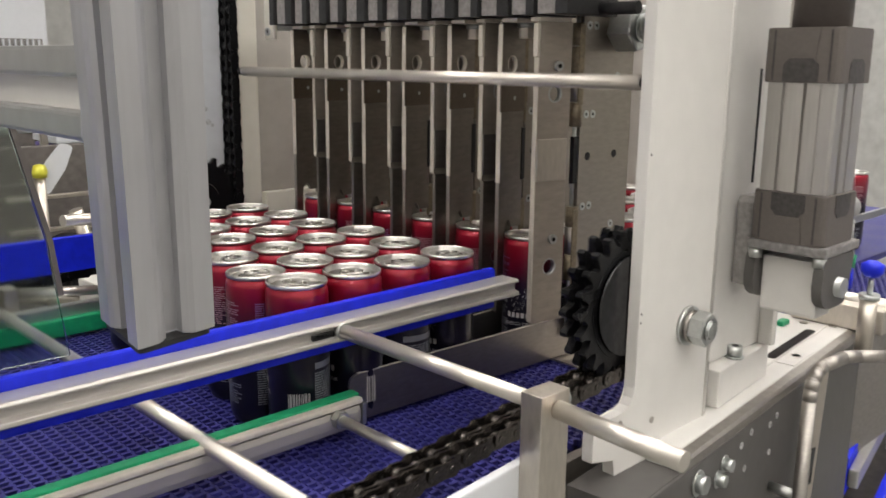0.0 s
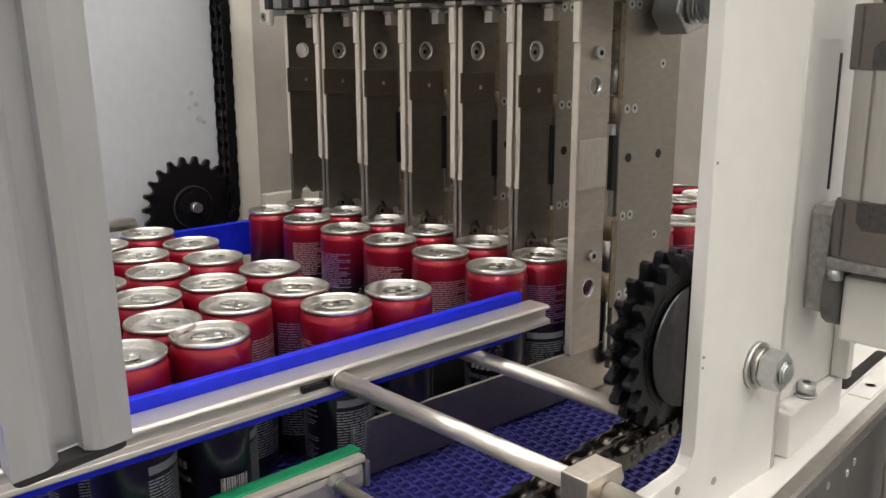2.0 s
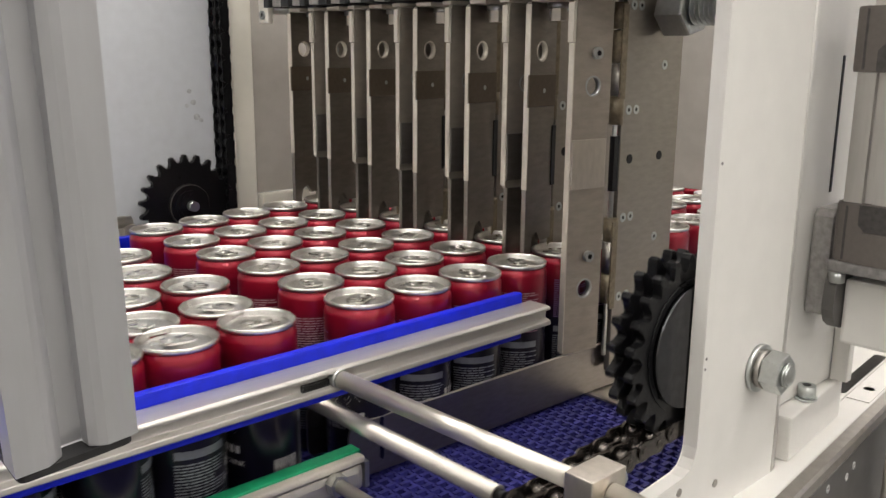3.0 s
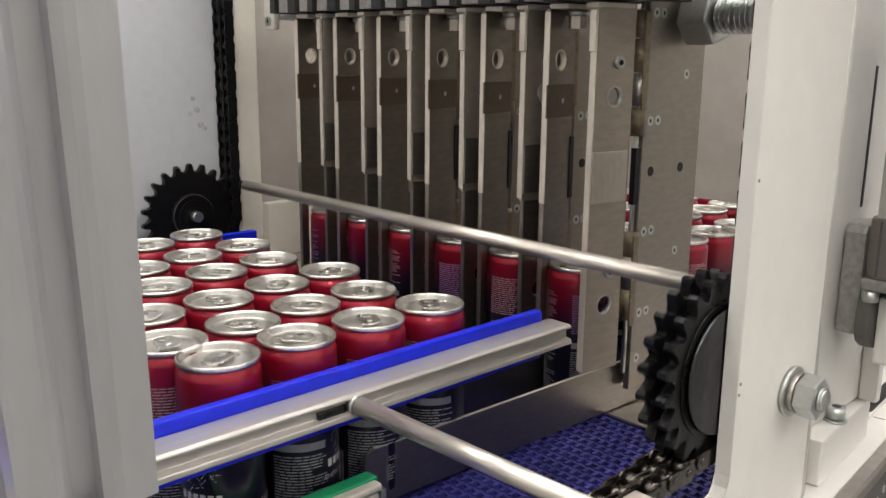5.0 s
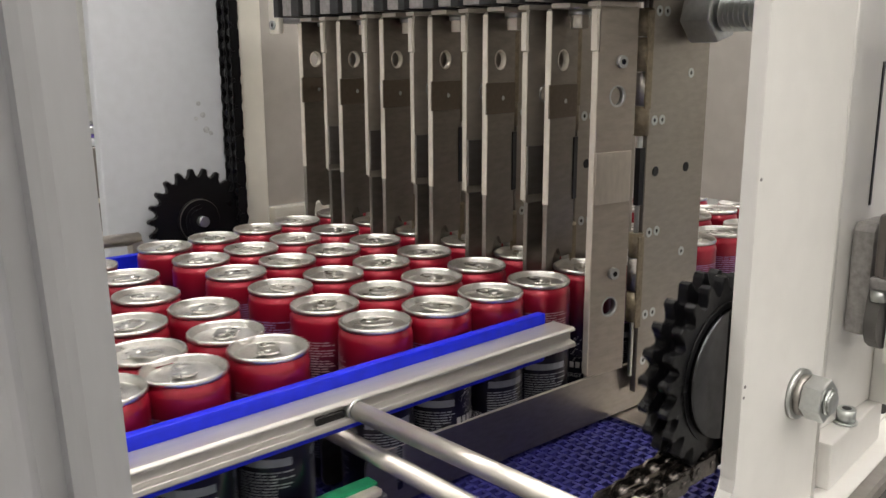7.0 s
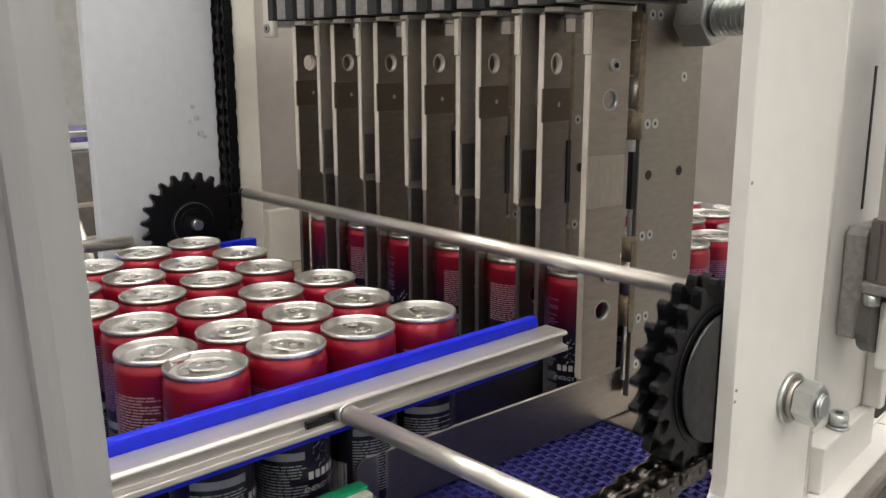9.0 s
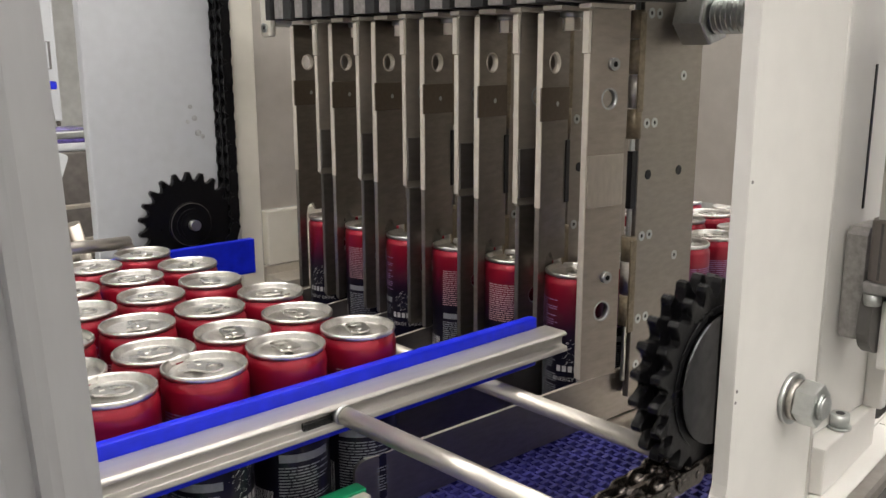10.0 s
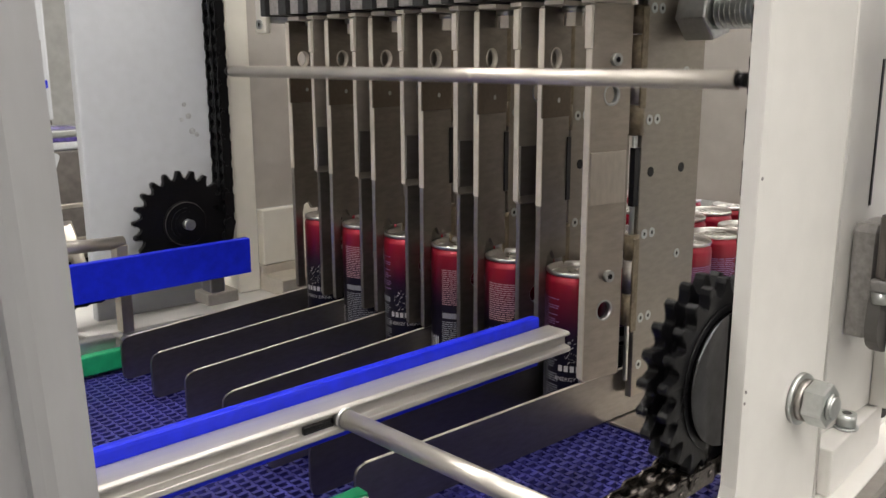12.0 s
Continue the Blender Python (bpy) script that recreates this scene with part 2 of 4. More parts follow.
def thing(name, label, category, m=None, group="", kind=""):
    ob = new(name)
    ob.empty_display_size = 0.02
    if m is not None:
        ob.matrix_basis = m
    return tagged(ob, label, category, group, kind)


def hexa(bm, p, q, r):
    return tube(bm, p, q, r, 6)


def flat(bm):
    for f in bm.faces:
        f.smooth = False
    return bm

# ---- plan ----
LANE_Y = [0.409, 0.3365, 0.2632, 0.1892, 0.1148, 0.0405]       # lane centres, far to near
PITCH_Y = 0.0737
DIV_Y = [0.4457 - PITCH_Y * k for k in range(7)]                # lane dividers, far to near
HINGE_X = 0.106
SPR_X, SPR_Z, SPR_R = -0.026, 0.1228, 0.0558                     # lower chain wheel
LOOP_W, LOOP_H = 0.772, 0.4387                                   # chain loop between wheel centres
CHAIN_FAR, CHAIN_NEAR = 0.535, -0.147


# ---- hall ----
def hall():
    tagged(part("floor", boxm(-4, 5, -4, 5, -1.0, -0.95), FLOORM), "grey sealed concrete hall floor", "floor", kind="structure")
    tagged(part("ceiling", boxm(-4, 5, -4, 5, 3.0, 3.05), WALL), "pale painted hall ceiling", "ceiling", kind="structure")
    for name, b in (("wall_north", (-4, 5, 5, 5.1)), ("wall_south", (-4, 5, -4.1, -4)), ("wall_east", (5, 5.1, -4, 5)), ("wall_west", (-4.1, -4, -4, 5))):
        tagged(part(name, boxm(*b, -0.95, 3.0), WALL), "plain pale painted hall wall", "wall", kind="structure")
    for lx, ly in LAMPS:
        lamp = thing("ceiling_lamp", "long white ceiling lamp with a bright diffuser", "ceiling lamp", pose(lx, ly, 3.0), "ceiling lamps")
        part("housing", boxm(-0.78, 0.78, -0.2, 0.2, -0.045, 0.0, bevel=0.005), WHITE, lamp)
        part("diffuser", boxm(-0.75, 0.75, -0.17, 0.17, -0.055, -0.046), LAMPGLOW, lamp)


# ---- belt ----
def mesh_belt():
    """Open plastic mesh belt: cross bars, with short staggered links between them."""
    verts, faces = [], []

    def bar(x0, x1, y0, y1, z0, z1):
        n = len(verts)
        verts.extend(((x0, y0, z0), (x1, y0, z0), (x1, y1, z0), (x0, y1, z0), (x0, y0, z1), (x1, y0, z1), (x1, y1, z1), (x0, y1, z1)))
        faces.extend(tuple(n + i for i in q) for q in ((4, 5, 6, 7), (0, 1, 5, 4), (1, 2, 6, 5), (2, 3, 7, 6), (3, 0, 4, 7)))

    step, y0, y1 = 0.0100, -0.135, 0.475
    for k in range(int(2.6 / step)):
        x = -1.75 + k * step
        bar(x - 0.0017, x + 0.0017, y0, y1, -0.0070, -0.0010)
        odd = (k % 2) * 0.0045
        for j in range(int((y1 - y0) / 0.009)):
            y = y0 + 0.002 + odd + j * 0.009
            bar(x + 0.0010, x + step - 0.0008, y, y + 0.0036, -0.0062, 0.0)
    me = bpy.data.meshes.new("mesh_belt")
    me.from_pydata(verts, [], faces)
    me.materials.append(BELT)
    return tagged(new("mesh_belt", me), "dark blue open-mesh plastic conveyor belt, worn and greasy", "conveyor belt", kind="stuff")


def belt_bed():
    # shade below the open mesh is put into this slab's colour
    tagged(part("belt_bed", boxm(-1.8, 0.95, -0.138, 0.478, -0.060, -0.040), BELTSHADE), "returning belt strand below the mesh belt, blue darkened for shade", "conveyor belt", kind="structure")
    for y in (-0.150, 0.480):
        tagged(part("belt_side_frame", boxm(-1.85, 1.0, y, y + 0.010, -0.20, -0.004, bevel=0.001), STRIP), "narrow steel side frame along the conveyor", "conveyor frame", kind="structure")
    tagged(part("dead_plate", boxm(0.097, 0.24, -0.075, 0.470, 0.0006, 0.0026, bevel=0.0004), STEEL), "thin bright steel transfer plate over the belt's end", "transfer plate", kind="structure")
    tagged(part("infeed_belt", boxm(0.205, 1.45, -0.02, 0.470, -0.010, 0.0004), BELT), "blue infeed conveyor belt under the queue of cans", "conveyor belt", kind="structure")


# ---- lanes ----
def divider(k):
    y = DIV_Y[k] - 0.004
    d = thing("lane_divider", "tall ground steel lane divider plate with countersunk screws", "lane divider", pose(0, y, 0), "lane dividers")
    pts = [(0.112, 0.024), (0.200, 0.024), (0.200, 0.372), (0.112, 0.372)]
    part("plate", prism(bmesh.new(), pts, "y", -0.004, 0.002, 0.0006), PLATE, d)
    for px, pz in ((0.121, 0.350), (0.132, 0.350), (0.121, 0.262), (0.132, 0.262), (0.121, 0.167), (0.132, 0.167), (0.121, 0.094), (0.132, 0.094), (0.121, 0.052), (0.172, 0.300), (0.172, 0.143)):
        s = part("screw", tube(bmesh.new(), (px, -0.0046, pz), (px, -0.003, pz), 0.0042, 14, hole=0.0018), ZINC, d)
        part("socket", tube(bmesh.new(), (px, -0.0043, pz), (px, -0.003, pz), 0.0018, 8), BLACK, s)
    for px, pz in ((0.126, 0.219), (0.172, 0.219)):
        part("bore", tube(bmesh.new(), (px, -0.0045, pz), (px, -0.003, pz), 0.0042, 12), BLACK, d)
    # hinge knuckles
    for z0, z1 in ((0.330, 0.352), (0.302, 0.329), (0.275, 0.301), (0.250, 0.274), (0.147, 0.168), (0.118, 0.146), (0.090, 0.117)):
        part("hinge_knuckle", tube(bmesh.new(), (HINGE_X + 0.003, 0.0, z0), (HINGE_X + 0.003, 0.0, z1), 0.0064, 16), BRASS if z0 not in (0.275, 0.118) else STRIP, d)
    for z0, z1 in ((0.272, 0.350), (0.085, 0.165)):
        part("hinge_leaf", boxm(HINGE_X - 0.0020, HINGE_X + 0.0058, -0.0064, -0.0048, z0, z1, bevel=0.0004), BRASS, d)
    part("hinge_pin", tube(bmesh.new(), (HINGE_X + 0.002, 0.0, 0.04), (HINGE_X + 0.002, 0.0, 0.362), 0.0022, 8), ZINC, d)
    part("slot_insert", boxm(HINGE_X - 0.002, HINGE_X + 0.005, -0.0035, 0.0015, 0.192, 0.240), BLACK, d)
    return d


def lane_strip(k):
    """Low guide strip, that runs from the divider out over the belt and leans towards the pack."""
    front = [0.390, 0.324, 0.257, 0.192, 0.128, 0.070, 0.017][k]
    back = DIV_Y[k]
    dx = 0.205 + 0.170
    ang = math.atan2(back - front, dx)
    s = thing("lane_guide", "low dull steel guide strip with a rounded nose", "guide strip", pose(-0.170, front, 0, 0, 0, math.degrees(ang)), "lane guide strips")
    pts = round_poly([(0, 0.004), (dx, 0.004), (dx, 0.047), (0, 0.047)], 0.009)
    part("strip", prism(bmesh.new(), pts, "y", -0.0012, 0.0012, 0.0003), LANESTRIP, s)
    part("top_edge", boxm(0.009, dx, -0.0013, 0.0013, 0.0471, 0.0477), BRIGHT, s, "thin bright upper edge")
    if k == 0:
        part("clip", boxm(0.165, 0.171, -0.006, -0.0013, 0.016, 0.022, bevel=0.0005), ZINC, s)
    return s


def flap_a(k):
    """Gate flap on the far side of a divider: it swings towards the lane behind it."""
    f = thing("gate_flap", "bright steel hinged gate flap with a pad, screws and holes", "gate flap", pose(HINGE_X, DIV_Y[k] - 0.004, 0), "gate flaps")
    low = 0.050 if k == 6 else 0.190
    pts = [(-0.0080, 0.352), (-0.0080, 0.252), (-0.0095, 0.252), (-0.0095, low), (-0.050, low), (-0.050, 0.318), (-0.0485, 0.318), (-0.0485, 0.352)]
    part("plate", drilled(bmesh.new(), pts, ((-0.028, 0.283, 0.0080),) + (((-0.028, 0.108, 0.0084),) if k == 6 else ()), -0.0022, 0.0022), FLAPSTEEL, f)
    part("edge", boxm(-0.0515, -0.0502, -0.0032, 0.0032, low + 0.002, 0.318, bevel=0.0004), BRIGHT, f)
    part("edge_tip", boxm(-0.0532, -0.0502, -0.0034, 0.0034, 0.3185, 0.350, bevel=0.0005), BRIGHT, f)
    # inside the lanes, leg, pad and lower screw are coloured dark for shade
    if k < 6:
        part("leg", drilled(bmesh.new(), [(-0.0095, 0.1895), (-0.0095, 0.050), (-0.0475, 0.050), (-0.0475, 0.1895)], ((-0.028, 0.108, 0.0084),), -0.0030, 0.0018), LANESHADE, f, "set-back lower leg, coloured dark for lane shade")
        part("leg_edge", boxm(-0.0486, -0.0477, -0.0030, 0.0018, 0.052, 0.1893, bevel=0.0003), STRIP, f)
    part("pad", boxm(-0.0500, -0.012, -0.0046, -0.0024, 0.197, 0.239, bevel=0.0006), LANESTRIP if k < 6 else STEEL, f, "ground rectangular pad")
    for pz in (0.310, 0.137):
        s = part("screw", tube(bmesh.new(), (-0.026, -0.0058, pz), (-0.026, -0.0022, pz), 0.0050, 16), ZINC if k == 6 or pz > 0.2 else LANESHADE, f)
        part("socket", tube(bmesh.new(), (-0.026, -0.0062, pz), (-0.026, -0.0057, pz), 0.0024, 6), BLACK, s)
    for pz, r in ((0.283, 0.0080), (0.108, 0.0082)):
        part("hole_rim", tube(bmesh.new(), (-0.028, -0.0026, pz), (-0.028, 0.0026, pz), r + 0.0008, 24, hole=r - 0.0006), ZINC, f)
    part("top_tab", boxm(-0.050, -0.010, -0.0024, 0.012, 0.3525, 0.3560, bevel=0.0005), BRIGHT, f)
    return f


def flap_b(k):
    """Gate flap on the near side of a divider: cut away over the cans, with a narrow leg beside them."""
    f = thing("gate_flap", "steel hinged gate flap cut out round the can, darkened for lane shade", "gate flap", pose(HINGE_X, DIV_Y[k] - 0.010, 0), "gate flaps")
    pts = [(-0.002, 0.352), (-0.002, 0.140), (-0.020, 0.140), (-0.026, 0.149), (-0.033, 0.146), (-0.036, 0.136), (-0.036, 0.050), (-0.046, 0.050), (-0.046, 0.352)]
    # plate colour carries the lane's shade and dark reflections
    part("plate", drilled(bmesh.new(), pts, ((-0.026, 0.311, 0.0084),), -0.0018, 0.0018), LANESHADE, f)
    part("edge", boxm(-0.0478, -0.0462, -0.0028, 0.0024, 0.190, 0.350, bevel=0.0004), BRIGHT, f)
    part("leg_edge", boxm(-0.0474, -0.0462, -0.0022, 0.0020, 0.052, 0.1895, bevel=0.0003), STRIP, f)
    part("pad", boxm(-0.0495, -0.004, -0.0040, -0.0023, 0.263, 0.291, bevel=0.0005), PAD, f, "brown clamp pad")
    part("pad_screw", tube(bmesh.new(), (-0.024, -0.0042, 0.277), (-0.024, -0.0034, 0.277), 0.0022, 10), ZINC, f)
    part("hole_rim", tube(bmesh.new(), (-0.026, -0.0023, 0.311), (-0.026, 0.0030, 0.311), 0.0090, 24, hole=0.0078), BRIGHT, f)
    part("top_bolt", flat(hexa(bmesh.new(), (-0.018, -0.012, 0.337), (-0.018, -0.012, 0.3475), 0.0078)), BRIGHT, f)
    part("bolt_washer", tube(bmesh.new(), (-0.018, -0.012, 0.3476), (-0.018, -0.012, 0.3524), 0.0095, 20), ZINC, f)
    part("top_tab", boxm(-0.048, -0.004, -0.020, -0.0024, 0.3525, 0.3562, bevel=0.0005), BRIGHT, f)
    part("edge_slot", boxm(-0.0052, 0.0012, -0.0028, -0.0018, 0.190, 0.245), BLACK, f)
    return f


def top_comb():
    comb = thing("gate_beam", "dark beam of black and grey plastic blocks above the gate flaps", "gate beam")
    part("beam", boxm(0.045, 0.150, -0.045, 0.470, 0.430, 0.470, bevel=0.002), GREYPLASTIC, comb)
    y, k = 0.462, 0
    widths = [0.011, 0.025, 0.016, 0.022]
    while y > -0.02:
        w = widths[k % 4]
        grey = k % 2 == 1
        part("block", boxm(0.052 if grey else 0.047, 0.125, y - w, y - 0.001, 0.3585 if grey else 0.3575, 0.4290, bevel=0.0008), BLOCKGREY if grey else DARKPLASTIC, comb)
        y -= w
        k += 1
    part("end_knob", tube(bmesh.new(), (0.10, -0.022, 0.364), (0.10, -0.075, 0.364), 0.006, 16), DARKPLASTIC, comb)
    bracket = thing("end_bracket", "short zinc-plated bracket with a slotted hole beside the gate beam", "bracket")
    part("arm", tube(bmesh.new(), (0.0705, 0.486, 0.364), (0.140, 0.486, 0.364), 0.0125, 24), ZINC, bracket)
    part("lug", boxm(0.062, 0.070, 0.476, 0.498, 0.340, 0.392, bevel=0.003), PALECREAM, bracket)
    part("screw", tube(bmesh.new(), (0.0595, 0.487, 0.350), (0.0622, 0.487, 0.350), 0.0052, 16, hole=0.0026), ZINC, bracket)
    part("socket", tube(bmesh.new(), (0.0605, 0.487, 0.350), (0.0622, 0.487, 0.350), 0.0026, 8), BLACK, bracket)


# ---- guides ----
def near_rail():
    r = thing("guide_rail", "near guide rail: bright blue plastic strip on a slotted silver profile", "guide rail")
    part("strip", boxm(-1.6, -0.002, 0.0022, 0.0105, 0.0795, 0.1190, bevel=0.0022), BLUE, r, "bright blue wear strip")
    sec = round_poly([(0.0018, 0.1110), (-0.0185, 0.1110), (-0.0206, 0.1098), (-0.0206, 0.1080), (-0.0158, 0.1064), (-0.0158, 0.1004), (-0.0212, 0.0992), (-0.0216, 0.0958), (-0.0190, 0.0946), (0.0018, 0.0946)], 0.0008, 3)
    part("profile", prism(bmesh.new(), sec, "x", -1.6, 0.006), RAILALU, r)
    part("slot_nut", boxm(-0.231, -0.210, -0.0182, -0.0128, 0.0996, 0.1046, bevel=0.0006), DARKSTEEL, r)
    part("end_stud", tube(bmesh.new(), (-0.006, -0.006, 0.1015), (0.0105, -0.006, 0.1015), 0.003, 10), DARKSTEEL, r)
    s = thing("rail_support", "round steel rod that carries the guide rail in a clamp block", "support rod")
    part("rod", tube(bmesh.new(), (-0.2035, -0.0222, 0.1035), (-0.1830, -0.1958, 0.0935), 0.0058, 24), ROD, s)
    part("rod_end", tube(bmesh.new(), (-0.1735, -0.2142, 0.0885), (-0.1730, -0.309, 0.0845), 0.0066, 24), ROD, s)
    part("collar", tube(bmesh.new(), (-0.2037, -0.0168, 0.1036), (-0.2035, -0.0222, 0.1035), 0.0066, 20), ZINC, s)
    part("stand", boxm(-0.190, -0.161, -0.2140, -0.1960, -0.30, 0.1005, bevel=0.0008), STEEL, s)
    part("clamp_screw", tube(bmesh.new(), (-0.1608, -0.205, 0.090), (-0.1550, -0.205, 0.090), 0.0062, 16), ZINC, s)


def green_rails():
    g = thing("lower_guide_rail", "lower guide rail with a green wear strip on a silver profile", "guide rail")
    part("strip", boxm(-1.5, -0.1765, -0.006, 0.005, 0.0345, 0.0405, bevel=0.0012), GREEN, g, "green wear strip")
    part("profile", boxm(-1.5, -0.1795, -0.0145, 0.001, 0.0140, 0.0342, bevel=0.0060), RAILALU, g)
    part("lip", boxm(-1.5, -0.1790, -0.0142, -0.0062, 0.0343, 0.0392, bevel=0.0014), BRIGHT, g, "bright silver lip beside the strip")
    part("end_cap", boxm(-0.1792, -0.1750, -0.0140, 0.0005, 0.0145, 0.0342, bevel=0.001), ZINC, g)
    s = thing("lower_rail_support", "short steel rod that carries the lower guide rail", "support rod")
    part("rod", tube(bmesh.new(), (-0.206, -0.015, 0.0285), (-0.206, -0.141, 0.0285), 0.0046, 20), ROD, s)
    part("nut", flat(hexa(bmesh.new(), (-0.206, -0.0148, 0.0285), (-0.206, -0.022, 0.0285), 0.0076)), ZINC, s)
    f = thing("far_lower_guide_rail", "far lower guide rail, green wear strip on a silver profile", "guide rail")
    part("strip", boxm(-1.5, -0.150, 0.425, 0.437, 0.004, 0.024, bevel=0.002), GREEN, f, "green wear strip")
    part("profile", boxm(-1.5, -0.155, 0.4375, 0.452, 0.004, 0.036, bevel=0.002), ALU, f)
    b = thing("far_guide_rail", "broad bright blue plastic guide board on the far side", "guide rail")
    part("strip", boxm(-1.5, 0.008, 0.442, 0.452, 0.0735, 0.1135, bevel=0.0012), BLUE, b, "bright blue wear strip")
    part("profile", boxm(-1.5, -0.020, 0.4525, 0.466, 0.080, 0.108, bevel=0.002), ALU, b)
    part("bracket", boxm(-0.035, 0.004, 0.4665, 0.500, 0.036, 0.050, bevel=0.002), BRIGHT, b)
    part("bracket_post", boxm(-0.030, -0.012, 0.468, 0.490, 0.0502, 0.100, bevel=0.002), ALU, b)


# ---- chains and wheels ----
def chain_wheel(m, hub, discs):
    w = thing("chain_wheel", "black toothed chain wheel with a turned hub", "chain wheel", m, "chain wheels")
    n, pts = 22, []
    for k in range(n):
        a = 2 * math.pi * k / n
        for da, r in ((-0.50, 0.0500), (-0.38, 0.0508), (-0.27, 0.0545), (-0.19, 0.0592), (-0.10, 0.0618), (0.10, 0.0618), (0.19, 0.0592), (0.27, 0.0545), (0.38, 0.0508)):
            b = a + da * 2 * math.pi / n
            pts.append((r * math.cos(b), r * math.sin(b)))
    for y in discs:
        part("toothed_disc", prism(bmesh.new(), pts, "y", y - 0.0036, y + 0.0036, 0.0011), BLACK, w)
    for r, y0, y1, mat in hub:
        part("hub", tube(bmesh.new(), (0, y0, 0), (0, y1, 0), r, 40), mat, w)
    return w


def loop_point(s):
    """Place and turn on the chain loop, s metres along it from the top of the right-hand run, downwards."""
    quarter = math.pi / 2 * SPR_R
    total = 2 * LOOP_W + 2 * LOOP_H + 4 * quarter
    s = s % total
    corners = ((SPR_X, SPR_Z), (SPR_X - LOOP_W, SPR_Z), (SPR_X - LOOP_W, SPR_Z + LOOP_H), (SPR_X, SPR_Z + LOOP_H))
    for i, length in enumerate((LOOP_H, LOOP_W, LOOP_H, LOOP_W)):
        way = (0, -1), (-1, 0), (0, 1), (1, 0)
        out = (1, 0), (0, -1), (-1, 0), (0, 1)
        cx, cz = corners[i]
        if s < length:
            x = cx + out[i][0] * SPR_R - way[i][0] * (length - s)
            z = cz + out[i][1] * SPR_R - way[i][1] * (length - s)
            if i == 1:
                z -= 0.100 * min(s, 0.36)
            elif i == 2:
                z -= 0.036 * (1 - s / length)
            return x, z, i * 90.0
        s -= length
        if s < quarter:
            a = s / SPR_R
            o = radians(0) - i * math.pi / 2 - a
            cz = cz - (0.036 if i == 1 else 0.0)
            return cx + SPR_R * math.cos(o), cz + SPR_R * math.sin(o), i * 90.0 + math.degrees(a)
        s -= quarter
    return loop_point(0)


LOOP = 2 * LOOP_W + 2 * LOOP_H + 2 * math.pi * SPR_R
LINKS = 2 * round(LOOP / 0.015875 / 2)
PITCH = LOOP / LINKS
BAR_STEP = LOOP / 5
TRAVEL = ((0, 0), (0.5, 0.070), (1.0, 0.140), (1.5, 0.210), (2.0, 0.272), (2.5, 0.338), (3.0, 0.4055), (3.5, 0.4795))


def travelled(t):
    """How far the chains have run at t seconds: the same stroke every four seconds."""
    n, u = divmod(t, 4.0)
    ts, ss = [a for a, _ in TRAVEL] + [4.0], [b for _, b in TRAVEL] + [BAR_STEP]
    return n * BAR_STEP + float(np.interp(u, ts, ss))


BAR_AT_ZERO = LOOP_H - (0.2975 - SPR_Z)


def link_mesh(outer, strands, mat):
    bm = bmesh.new()
    w0 = 0.0062 if outer else 0.0048
    pts = []
    for k in range(24):
        a = 2 * math.pi * k / 24
        x, z = 0.0066 * math.cos(a), 0.0066 * math.sin(a)
        z += 0.0079 * (1 if math.sin(a) > 0 else -1) if abs(math.sin(a)) > 1e-6 else 0
        x *= 0.86 if abs(z) < 0.0079 else 1.0
        pts.append((x, z))
    for y in [s + w for s in strands for w in (-w0, w0)]:
        prism(bm, pts, "y", y - 0.0007, y + 0.0007)
    for z in (-0.0079, 0.0079):
        if outer:
            tube(bm, (0, strands[0] - 0.0076, z), (0, strands[-1] + 0.0076, z), 0.0026, 10)
        else:
            for s in strands:
                tube(bm, (0, s - 0.0046, z), (0, s + 0.0046, z), 0.0050, 12)
    return mesh_of("link", bm, mat)


def chain_loop(y, strands, label, mat):
    """A closed roller chain; its links lie side by side in two strands where it is wide."""
    c = thing("roller_chain", label, "roller chain", pose(0, y, 0), "drive chains")
    me = link_mesh(True, strands, mat), link_mesh(False, strands, mat)
    links = []
    for k in range(LINKS):
        links.append((part("link", me[k % 2], None, c), k * PITCH))
    return c, links


def push_bar(k):
    b = thing("push_bar", "round bright steel push bar carried between the two chains", "push bar", pose(0, 0, 0), "push bars")
    part("bar", tube(bmesh.new(), (0, -0.130, 0), (0, 0.500, 0), 0.0062, 24), ROD, b)
    part("near_end", tube(bmesh.new(), (0, -0.1365, 0), (0, -0.1302, 0), 0.0048, 16), BLACK, b)
    part("far_end", tube(bmesh.new(), (0, 0.5002, 0), (0, 0.5095, 0), 0.0048, 16), BLACK, b)
    return b


